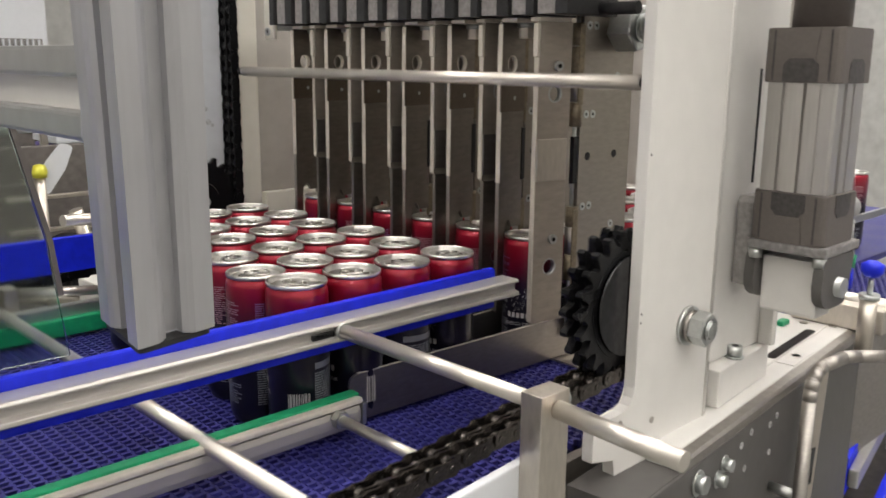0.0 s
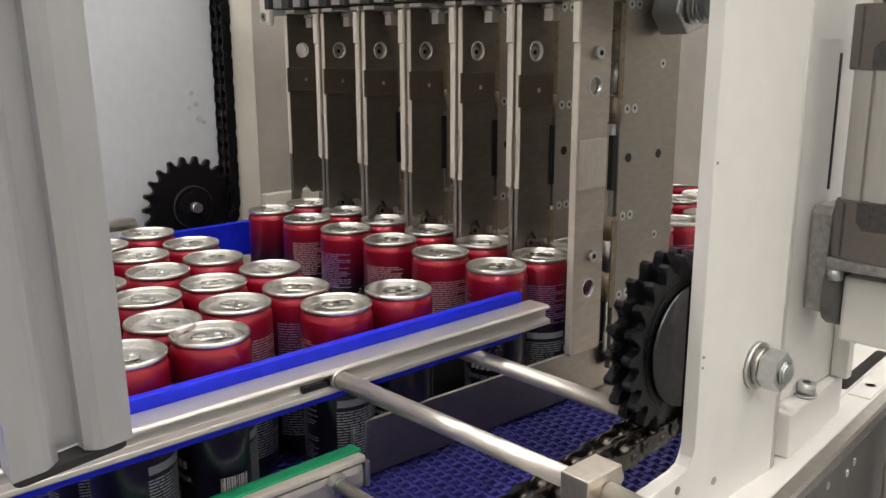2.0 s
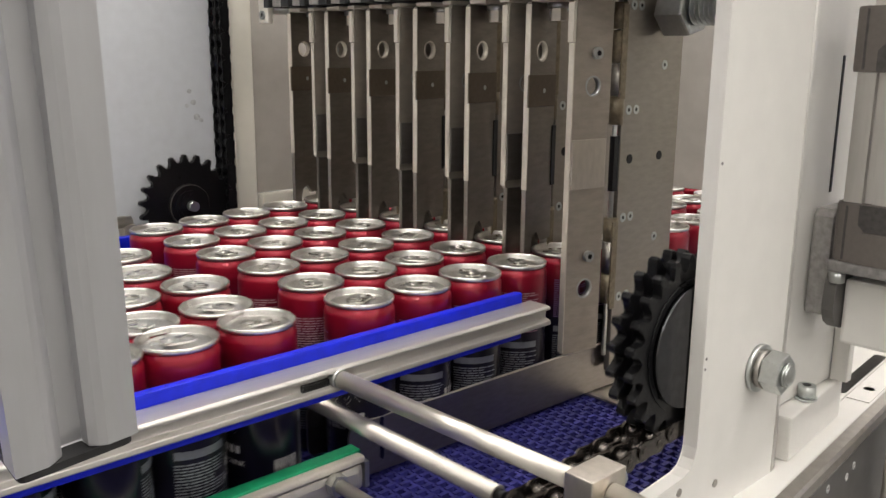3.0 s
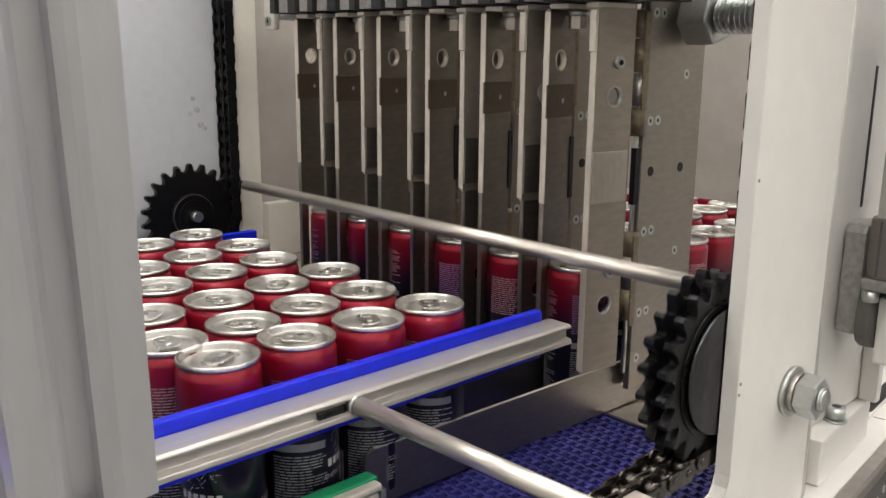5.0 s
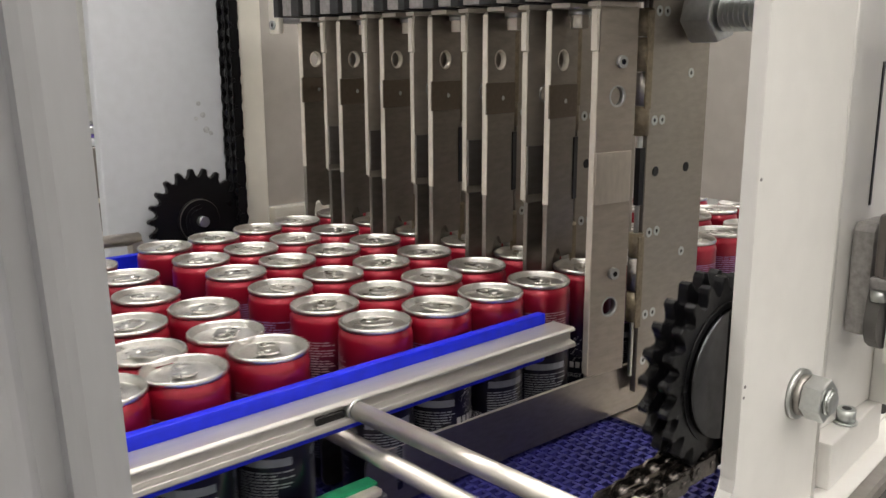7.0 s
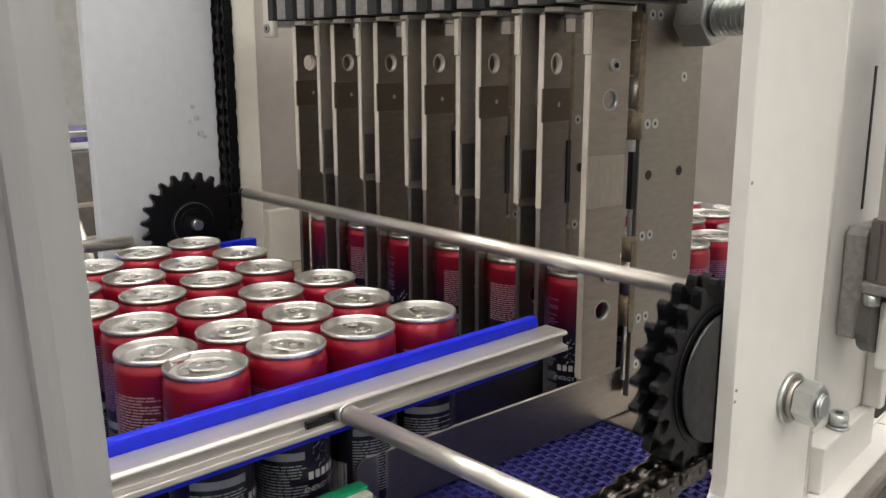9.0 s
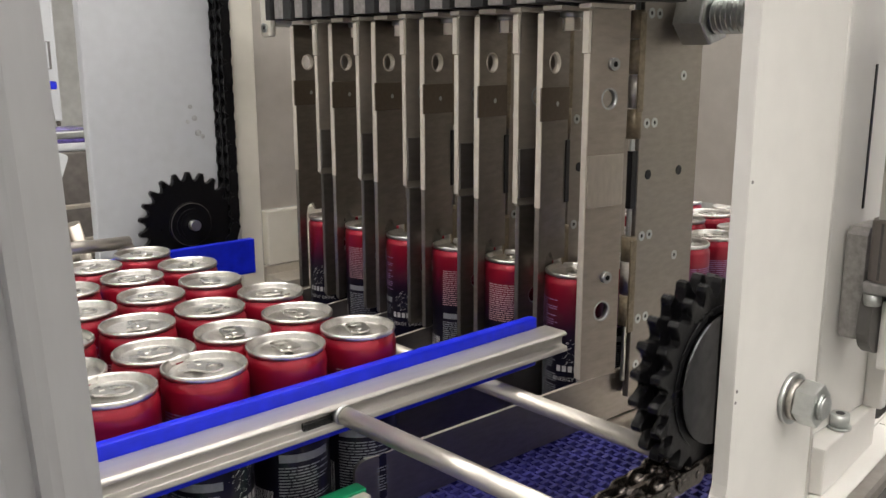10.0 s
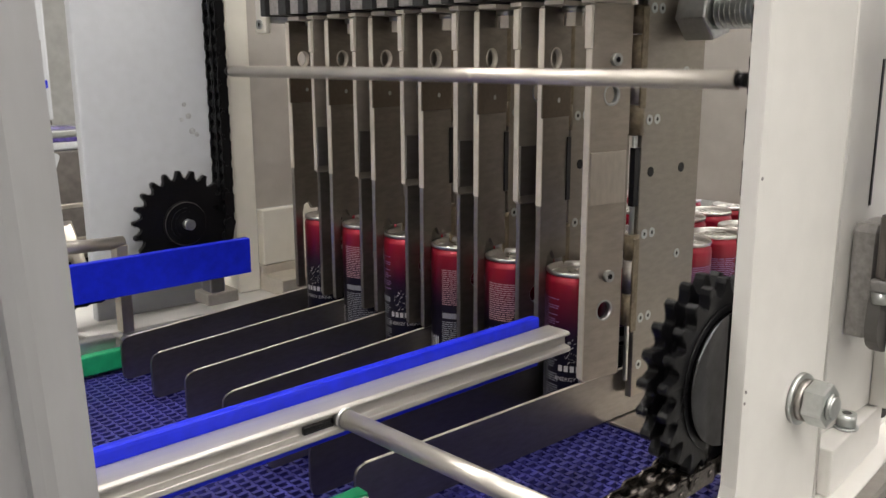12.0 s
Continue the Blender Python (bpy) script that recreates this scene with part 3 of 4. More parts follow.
# ---- frame of the machine ----
def column_near():
    c = thing("near_column", "thick cream-painted machine column with a flared foot", "machine column")
    pts = [(-0.0315, 0.70), (-0.0315, 0.056), (-0.0328, 0.048), (-0.0370, 0.0420), (-0.0450, 0.0392), (-0.0850, 0.0375), (-0.0850, 0.0080), (-0.0560, 0.0030), (-0.0500, -0.05), (0.0798, -0.05), (0.0798, 0.70)]
    part("plate", prism(bmesh.new(), pts, "y", -0.1805, -0.1700, 0.0012), CREAM, c)
    arc = [radians(-90 + 7.5 * k) for k in range(13)]
    curve = [(0.0800 + 0.0225 * math.cos(a), -0.1580 + 0.0225 * math.sin(a)) for a in arc] + [(0.0800 + 0.0120 * math.cos(a), -0.1580 + 0.0120 * math.sin(a)) for a in arc[::-1]]
    part("bent_edge", prism(bmesh.new(), curve, "z", -0.0005, 0.70, smooth=True), CREAM, c)
    for px, pz in ((-0.0500, 0.0310), (-0.0040, 0.0215)):
        part("foot_hole", tube(bmesh.new(), (px, -0.1810, pz), (px, -0.1795, pz), 0.0030, 12), STRIP, c)
    for px, pz, s in ((-0.0285, 0.1180, 0.0011), (-0.0292, 0.1110, 0.0010), (-0.0282, 0.2450, 0.0011)):
        part("paint_chip", tube(bmesh.new(), (px, -0.1809, pz), (px, -0.1800, pz), s, 7), GREYPLASTIC, c)
    b = thing("column_bolt", "large zinc-plated bolt end with nut and washers on the column", "bolt")
    x, z, y = 0.0425, 0.0948, -0.1807
    part("washer", tube(bmesh.new(), (x, y, z), (x, y - 0.0032, z), 0.0172, 32), ZINC, b)
    part("spring_washer", tube(bmesh.new(), (x, y - 0.0033, z), (x, y - 0.0075, z), 0.0138, 28), STRIP, b)
    part("nut", prism(bmesh.new(), [(x + 0.0148 * math.cos(a * math.pi / 3 + 0.3), z + 0.0148 * math.sin(a * math.pi / 3 + 0.3)) for a in range(6)], "y", y - 0.0210, y - 0.0076, 0.0014), ZINC, b)
    th = bmesh.new()
    tube(th, (x, y - 0.0212, z), (x, y - 0.0232, z), 0.0088, 24, 0.0088)
    tube(th, (x, y - 0.0232, z), (x, y - 0.0246, z), 0.0080, 24, 0.0070)
    part("thread", th, ZINC, b)


def column_rear():
    c = thing("rear_column", "cream-painted rear column plate on a bolted foot", "machine column")
    part("plate", prism(bmesh.new(), [(0.1040, 0.70), (0.1040, 0.0380), (0.210, 0.0380), (0.216, 0.041), (0.219, 0.048), (0.219, 0.70)], "y", -0.1645, -0.150, 0.002), CREAM, c)
    foot = boxm(0.0, 0.120, 0.0, 0.060, 0.0010, 0.0375, bevel=0.0016)
    foot.transform(pose(0.1045, -0.1820, 0, 0, 0, 5.5))
    part("foot", foot, CREAM, c)
    part("flange", boxm(0.2080, 0.2188, -0.1795, -0.1648, 0.0380, 0.112, bevel=0.002), CREAM, c)
    part("slot", boxm(0.1680, 0.1712, -0.1652, -0.1640, 0.205, 0.310), BLACK, c)
    part("web", boxm(0.106, 0.122, -0.1495, -0.118, 0.0380, 0.70, bevel=0.003), CREAM, c)
    b = thing("foot_bolt", "small socket-head bolt with a washer on the column foot", "bolt", pose(0.1510, -0.1710, 0.0376))
    part("washer", tube(bmesh.new(), (0, 0, 0.0002), (0, 0, 0.002), 0.0090, 20), ZINC, b)
    part("head", tube(bmesh.new(), (0, 0, 0.0021), (0, 0, 0.012), 0.0070, 20), ZINC, b)
    part("socket", tube(bmesh.new(), (0, 0, 0.0115), (0, 0, 0.0124), 0.0036, 6), BLACK, b)


def base_beam():
    b = thing("base_beam", "long machine base beam with a cream top and grey machined side", "machine base", pose(0.120, -0.2040, 0, 0, 0, 5.5))
    part("top_plate", boxm(-0.130, 0.355, 0.010, 0.034, -0.012, 0.0005, bevel=0.002), CREAM, b)
    part("top_strip", boxm(-0.03, 0.355, 0.0345, 0.105, -0.012, 0.0002, bevel=0.002), CREAM, b)
    part("edge_bevel", prism(bmesh.new(), [(0.0098, -0.012), (-0.001, -0.012), (-0.001, -0.0035), (0.001, -0.0008), (0.0098, 0.0002)], "x", -0.130, 0.355), STRIP, b, "bare steel front edge")
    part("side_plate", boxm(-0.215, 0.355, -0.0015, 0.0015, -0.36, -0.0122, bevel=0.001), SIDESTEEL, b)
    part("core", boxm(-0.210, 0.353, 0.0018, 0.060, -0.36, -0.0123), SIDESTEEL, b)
    part("slot", prism(bmesh.new(), round_poly([(0.165, 0.036), (0.300, 0.036), (0.300, 0.048), (0.165, 0.048)], 0.005), "z", 0.0006, 0.0012), BLACK, b)
    part("label_plate", boxm(0.155, 0.215, 0.012, 0.032, 0.0006, 0.0016), CREAM, b)
    for px, py in ((0.335, 0.028), (0.325, 0.060), (0.190, 0.022)):
        part("top_screw", tube(bmesh.new(), (px, py, 0.0006), (px, py, 0.0016), 0.005, 14), STRIP, b)
    for px, pz, r in ((-0.104, -0.030, 0.0085), (-0.063, -0.042, 0.0060), (-0.050, -0.032, 0.0060), (-0.165, -0.040, 0.0085), (-0.108, -0.075, 0.0085), (-0.150, -0.085, 0.0085)):
        s = part("hex_bolt", hexa(bmesh.new(), (px, -0.0018, pz), (px, -0.0100, pz), r), ZINC, b)
        part("bolt_washer", tube(bmesh.new(), (px, -0.0018, pz), (px, -0.0030, pz), r * 1.35, 18), ZINC, s)
    for px, pz in ((-0.012, -0.028), (0.010, -0.022), (0.000, -0.055), (0.058, -0.030), (0.075, -0.026), (0.062, -0.060)):
        part("bore", tube(bmesh.new(), (px, -0.0022, pz), (px, -0.001, pz), 0.0034, 12, hole=0.0018), ALU, b)
    l = thing("white_chain_guard", "white painted guard plate below the near chain", "chain guard")
    part("plate", prism(bmesh.new(), [(-0.60, -0.10), (-0.163, -0.10), (-0.163, 0.0505), (-0.60, 0.016)], "y", -0.196, -0.189, 0.0015), WHITE, l)


def air_cylinder():
    c = thing("air_cylinder", "square pneumatic cylinder with a ribbed silver barrel and grey caps", "pneumatic cylinder", pose(0.156, -0.222, -0.006))
    s, pts = 0.0305, []
    for q in range(4):
        a = q * math.pi / 2
        for u in (-0.92, -0.50, -0.48, -0.30, -0.28, 0.10, 0.12, 0.20, 0.22, 0.55, 0.57, 0.92):
            d = s - (0.0035 if -0.49 < u < -0.29 or 0.11 < u < 0.21 else 0.0012 if u > 0.56 else 0.0)
            x, y = d, u * s
            pts.append((x * math.cos(a) - y * math.sin(a), x * math.sin(a) + y * math.cos(a)))
    part("barrel", prism(bmesh.new(), pts, "z", 0.212, 0.3045), BARREL, c)
    cap = round_poly([(-0.033, -0.033), (0.033, -0.033), (0.033, 0.033), (-0.033, 0.033)], 0.007)
    for name, z0, z1, up in (("lower_cap", 0.168, 0.2118, 1), ("upper_cap", 0.3048, 0.350, -1)):
        cp = part(name, prism(bmesh.new(), cap, "z", z0, z1, 0.002), CASTGREY, c)
        zt = z1 if up > 0 else z0
        shape = [(-0.015, zt - up * 0.0005), (0.015, zt - up * 0.0005), (0.015, zt - up * 0.015), (0.010, zt - up * 0.020), (-0.010, zt - up * 0.020), (-0.015, zt - up * 0.015)]
        # recesses are flat patches, their shade put in as a darker grey
        part("recess", prism(bmesh.new(), shape, "x", -0.0336, -0.0325), CASTDARK, cp)
        part("recess", prism(bmesh.new(), shape, "y", -0.0336, -0.0325), CASTDARK, cp)
        ridge = [(-0.012, zt - up * 0.021), (0.012, zt - up * 0.021), (0.014, zt - up * 0.044), (-0.014, zt - up * 0.044)]
        part("rib", prism(bmesh.new(), ridge, "x", -0.0340, -0.0325), CASTGREY, cp)
        for dy in (-0.024, 0.024):
            part("seam", boxm(-0.0335, -0.0326, dy - 0.0008, dy + 0.0008, z0 + 0.002, z1 - 0.002), CASTDARK, cp)
    part("rod_guide", tube(bmesh.new(), (0, 0, 0.3502), (0, 0, 0.60), 0.024, 28), CASTGREY, c)
    part("clevis_plate", boxm(-0.034, 0.038, -0.037, 0.034, 0.159, 0.1678, bevel=0.002), GREYPLASTIC, c)
    for y in (-0.036, 0.026):
        part("clevis_ear", prism(bmesh.new(), round_poly([(-0.030, 0.1588), (-0.034, 0.125), (-0.020, 0.112), (0.020, 0.112), (0.032, 0.1588)], 0.008), "y", y, y + 0.009, 0.001), SIDESTEEL, c)
    part("clevis_block", boxm(-0.018, 0.014, -0.0265, 0.0255, 0.101, 0.152, bevel=0.003), CREAM, c)
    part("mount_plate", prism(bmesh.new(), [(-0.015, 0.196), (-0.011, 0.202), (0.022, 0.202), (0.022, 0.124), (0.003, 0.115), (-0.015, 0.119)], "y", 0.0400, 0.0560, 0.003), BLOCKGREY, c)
    part("clevis_pin", tube(bmesh.new(), (0, -0.042, 0.130), (0, 0.042, 0.130), 0.009, 20), ZINC, c)
    for dx, dy in ((-0.028, -0.030), (0.030, -0.030), (-0.028, 0.028)):
        part("cap_bolt", hexa(bmesh.new(), (dx, dy, 0.1505), (dx, dy, 0.1588), 0.006), ZINC, c)
    part("air_fitting", tube(bmesh.new(), (0.0335, -0.01, 0.19), (0.075, -0.01, 0.19), 0.011, 18), ALU, c, "grey air fitting")
    part("fitting_elbow", tube(bmesh.new(), (0.062, -0.01, 0.1795), (0.062, -0.01, 0.150), 0.011, 18), ALU, c, "grey air fitting")
    part("hose_nut", tube(bmesh.new(), (0.052, -0.022, 0.1498), (0.050, -0.022, 0.138), 0.008, 14), GREEN, c, "green hose nut")
    part("air_hose", tube(bmesh.new(), (0.050, -0.022, 0.1375), (0.052, -0.022, 0.118), 0.007, 12), BLUE, c, "blue air hose")


def adjuster():
    a = thing("adjusting_bolt", "very large zinc-plated hexagon nut on a threaded spindle", "spindle nut")
    x, z = 0.165, 0.348
    part("nut", prism(bmesh.new(), [(x + 0.0240 * math.cos(k * math.pi / 3 + 0.25), z + 0.0240 * math.sin(k * math.pi / 3 + 0.25)) for k in range(6)], "y", -0.0370, -0.0095, 0.0025), ZINC, a)
    prof = [(0.0, 0.0)]
    for k in range(24):
        prof += [(0.0116, k * 0.0045), (0.0148, k * 0.0045 + 0.0016), (0.0148, k * 0.0045 + 0.0026)]
    th = flat(lathe(bmesh.new(), prof + [(0.0, 0.108)], 32))
    th.transform(pose(x, -0.0372, z, 90, 0, 0))
    part("spindle", th, ZINC, a)


def far_side():
    p = thing("far_side_plate", "tall white painted side plate, finger-marked, that carries the far chain wheel", "machine plate")
    part("plate", boxm(-0.127, 0.032, 0.556, 0.572, -0.30, 0.80, bevel=0.003), STAINED, p)
    for x, z, s in ((-0.0045, 0.259, 0.0028), (0.0003, 0.2455, 0.0035), (0.004, 0.2275, 0.0040), (-0.0086, 0.2415, 0.0025), (0.0097, 0.223, 0.0028)):
        part("smudge", tube(bmesh.new(), (x, 0.5554, z), (x, 0.5562, z), s, 14), SMUDGE, p, "dark finger mark")
    c = thing("far_column", "cream-painted far column of the machine", "machine column")
    part("plate", boxm(0.051, 0.082, 0.548, 0.640, 0.0185, 0.80, bevel=0.003), PALECREAM, c)
    s = thing("far_guard_plate", "grey-white painted plate beside the lanes", "machine plate")
    part("plate", boxm(0.0825, 0.60, 0.560, 0.570, 0.1225, 0.80, bevel=0.002), GUARDGREY, s)
    part("foot_strip", boxm(0.0825, 0.60, 0.5446, 0.5595, 0.0185, 0.0500, bevel=0.002), BRIGHT, s)
    # extra pale cream stands in for the strong light on this block
    part("lower_plate", boxm(0.0875, 0.60, 0.545, 0.5595, 0.0505, 0.1222, bevel=0.002), PALECREAM, s)
    b = thing("far_base_beam", "cream far base beam with a bare steel ledge", "machine base")
    part("beam", boxm(-0.16, 1.0, 0.502, 0.640, -0.30, 0.018, bevel=0.003), CREAM, b)
    part("lower_beam", boxm(-1.5, -0.1605, 0.51, 0.60, -0.30, -0.08, bevel=0.003), SIDESTEEL, b)
    part("ledge", boxm(0.0825, 0.60, 0.496, 0.5445, 0.0185, 0.040, bevel=0.002), BRIGHT, b)
    for x in (-0.12, -0.06, 0.02, 0.075):
        part("bolt", hexa(bmesh.new(), (x, 0.494, 0.008), (x, 0.5018, 0.008), 0.006), ZINC, b)


def alu_post():
    p = thing("profile_post", "hanging slotted aluminium profile post with an open lower end", "aluminium profile", pose(-0.4505, -0.2005, 0.1865, 9.0, -4.8, 0))
    w, g, d = 0.0372, 0.0040, 0.008
    c = w / 2
    sq = []
    for q in range(4):
        a = q * math.pi / 2
        for u, v in ((-c, -c), (-g - 0.005, -c), (-g - 0.0025, -c + 0.0012), (-g, -c + 0.003), (-g, -c + d), (g, -c + d), (g, -c + 0.003), (g + 0.0025, -c + 0.0012), (g + 0.005, -c)):
            sq.append((c + u * math.cos(a) - v * math.sin(a), c + u * math.sin(a) + v * math.cos(a)))
    part("profile", prism(bmesh.new(), sq, "z", 0.003, 0.37, 0.0005), POSTALU, p)
    part("end_cap", prism(bmesh.new(), round_poly([(0.001, 0.001), (w - 0.001, 0.001), (w - 0.001, w - 0.001), (0.001, w - 0.001)], 0.003), "z", 0.0, 0.0028), DARKPLASTIC, p, "black plastic end cap")
    b = thing("profile_beam", "grey aluminium cross beam with a deep groove, joined to the post", "aluminium profile")
    part("upper_flange", boxm(-0.4535, -0.418, -0.1650, 0.40, 0.305, 0.319, bevel=0.002), ALU, b)
    part("lower_flange", boxm(-0.4535, -0.418, -0.1650, 0.40, 0.277, 0.290, bevel=0.002), ALU, b)
    part("web", boxm(-0.446, -0.426, -0.1650, 0.40, 0.2902, 0.3048), CREAM, b)


# ---- cans ----
def text_mesh(words, size):
    cu = bpy.data.curves.new("words", "FONT")
    cu.body, cu.size, cu.align_x, cu.resolution_u = words, size, "CENTER", 2
    ob = new("words", cu)
    bpy.context.view_layer.update()
    me = bpy.data.meshes.new_from_object(ob.evaluated_get(bpy.context.evaluated_depsgraph_get()))
    bm = bmesh.new()
    bm.from_mesh(me)
    bpy.data.objects.remove(ob)
    bpy.data.curves.remove(cu)
    bpy.data.meshes.remove(me)
    return bm


def bend(bm, z, a0, r=0.02665):
    """Wrap flat print round the can: x along the girth, y up."""
    for v in bm.verts:
        a = a0 + v.co.x / r
        v.co = Vector((r * math.cos(a), r * math.sin(a), z + v.co.y))
    return bm


def flat_bar(bm, x0, x1, y0, y1, n=6):
    for k in range(n):
        a, b = x0 + (x1 - x0) * k / n, x0 + (x1 - x0) * (k + 1) / n
        bm.faces.new([bm.verts.new((u, v, 0)) for u, v in ((a, y0), (b, y0), (b, y1), (a, y1))])
    return bm


def emblem(bm):
    """A ragged mark of thin strokes, of the size of the one on the can."""
    rng = random.Random(5)
    for k in range(48):
        a = rng.uniform(0, 2 * math.pi)
        r0 = rng.uniform(0.003, 0.013)
        x, y = r0 * math.cos(a), 0.8 * r0 * math.sin(a)
        dx, dy = rng.uniform(-0.004, 0.004), rng.uniform(-0.004, 0.004)
        nrm = Vector((-dy, dx)).normalized() * 0.00035
        bm.faces.new([bm.verts.new((px, py, 0)) for px, py in ((x - nrm.x, y - nrm.y), (x + dx * 0.3, y + dy * 0.1), (x + dx, y + dy), (x + nrm.x, y + nrm.y))])
    return bm


def make_can():
    c = thing("drink_can", "slim red and black printed drink can with a silver ring-pull lid", "drink can", pose(0, 0, -5), "drink cans")
    body = lathe(bmesh.new(), [(0, 0.008), (0.012, 0.006), (0.019, 0.002), (0.0212, 0.0003), (0.0228, 0.0012), (0.0252, 0.0070), (0.0262, 0.0105), (0.0264, 0.015), (0.0264, 0.070), (0.0264, 0.1235),
                               (0.0262, 0.1252), (0.0254, 0.1274), (0.0247, 0.1286), (0.0244, 0.1294), (0.0244, 0.1302)], 40)
    body = part("body", body, CANPRINT, c)
    rim = lathe(bmesh.new(), [(0.0244, 0.1300), (0.0256, 0.1304), (0.0260, 0.1316), (0.0259, 0.1332), (0.0252, 0.1340), (0.0244, 0.1336), (0.0238, 0.1322), (0.0232, 0.1290), (0.0226, 0.1280), (0.0219, 0.1282),
                              (0.0212, 0.1298), (0.0202, 0.1303), (0.0160, 0.1302), (0.0152, 0.1297), (0.0060, 0.1296), (0, 0.1296)], 40)
    lid = part("lid", rim, LIDM, c, "bright silver lid with a raised seam")
    tab = bmesh.new()
    pts = [(0.0075 * math.cos(a) * (0.85 if math.cos(a) < 0 else 1.0) + (0.005 if math.cos(a) > 0 else -0.004), 0.0076 * math.sin(a)) for a in [2 * math.pi * k / 24 for k in range(24)]]
    inner = [((0.0044 * math.cos(a)) + 0.0065, 0.0046 * math.sin(a)) for a in [2 * math.pi * k / 24 for k in range(24)]]
    for z0, z1 in ((0.1312, 0.1326),):
        o0, o1 = [tab.verts.new((x, y, z0)) for x, y in pts], [tab.verts.new((x, y, z1)) for x, y in pts]
        i0, i1 = [tab.verts.new((x, y, z0)) for x, y in inner], [tab.verts.new((x, y, z1)) for x, y in inner]
        for k in range(24):
            j = (k + 1) % 24
            for q in ((o0[k], o0[j], o1[j], o1[k]), (i0[j], i0[k], i1[k], i1[j]), (o1[k], o1[j], i1[j], i1[k]), (o0[j], o0[k], i0[k], i0[j])):
                tab.faces.new(q)
    part("pull_ring", tab, TABM, lid)
    part("rivet", tube(bmesh.new(), (-0.0045, 0, 0.1297), (-0.0045, 0, 0.1334), 0.0024, 12, 0.0018), LIDM, lid)
    mouth = [(-0.0125 + 0.0062 * math.cos(a), 0.0082 * math.sin(a)) for a in [2 * math.pi * k / 20 for k in range(20)]]
    part("mouth_panel", prism(bmesh.new(), mouth, "z", 0.1297, 0.1300), TABM, lid)
    # print: front with the mark and words, back with rows of small print and a bar code
    front, back, side = 0.0, math.pi * 0.95, math.pi * 0.56
    part("emblem", bend(emblem(bmesh.new()), 0.066, front), PRINT, body, "white line emblem")["kind"] = "stuff"
    name = bmesh.new()
    for k in range(6):
        flat_bar(name, -0.0150 + k * 0.0052, -0.0150 + k * 0.0052 + 0.0036, 0, 0.0054, 1)
    part("brand_mark", bend(name, 0.047, front), PRINT, body, "pale plain mark above the words")["kind"] = "stuff"
    part("words", bend(text_mesh("ENERGY DRINK", 0.0052), 0.0385, front), PRINT, body, "white words ENERGY DRINK")
    rng = random.Random(3)
    for at in (back, -math.pi * 0.42):
        for z, count, pitch in ((0.076, 18, 0.0020), (0.020, 19, 0.0021)):
            rows = bmesh.new()
            for k in range(count):
                x, stop = -0.0185, 0.0185 - rng.choice((0, 0, 0.004, 0.012))
                while x < stop:
                    w = min(rng.uniform(0.0025, 0.0085), stop + 0.001 - x)
                    flat_bar(rows, x, x + w, pitch * k, pitch * k + pitch * 0.44, 2)
                    x += w + 0.0009
            if z < 0.05:
                flat_bar(rows, -0.0180, 0.0180, 0.0420, 0.0475)
            part("small_print", bend(rows, z, at), GREYPRINT if z < 0.05 else PINKPRINT if at == back else PURPLE, body, "rows of pale small print")["kind"] = "stuff"
    code = bmesh.new()
    x = -0.009
    while x < 0.009:
        w = rng.choice((0.0004, 0.0008, 0.0012))
        flat_bar(code, x, x + w, 0, 0.024, 1)
        x += w + rng.choice((0.0005, 0.0009))
    part("bar_code", bend(code, 0.018, side), PRINT, body, "white bar code")["kind"] = "stuff"
    return c


# can motion: seconds after its gate opens, and the place of the first can of a lane
RELEASE = ((0.0, 0.095), (0.3, 0.070), (0.8, 0.006), (1.3, -0.072), (1.8, -0.140), (2.0, -0.153), (2.8, -0.204), (3.6, -0.251), (3.8, -0.263), (4.3, -0.291), (4.8, -0.319),
           (5.3, -0.349), (5.8, -0.392), (6.3, -0.468), (7.3, -0.620), (14.0, -1.640))
STALL = ((3.0, -0.045), (3.3, -0.062), (3.8, -0.088), (4.15, -0.102), (4.9, -0.103), (5.1, -0.116), (5.3, -0.147), (5.8, -0.226), (6.0, -0.258), (6.3, -0.300), (7.3, -0.452), (14.0, -1.472))
CAN_STEP = 0.0572
GATE = (-2.8, 1.2, 5.2)
SHIFT = (-0.009, 0.002, -0.011, 0.006, -0.011, 0.0)
FUNNEL_X = (-0.24, -0.19, -0.14, -0.07, 0.06)
FUNNEL_Y = ((0.340, 0.350, 0.374, 0.384, 0.409), (0.279, 0.288, 0.301, 0.312, 0.3365), (0.213, 0.222, 0.234, 0.245, 0.2632), (0.152, 0.157, 0.166, 0.175, 0.1892), (0.088, 0.093, 0.101, 0.105, 0.1148), (0.042, 0.042, 0.041, 0.040, 0.0405))


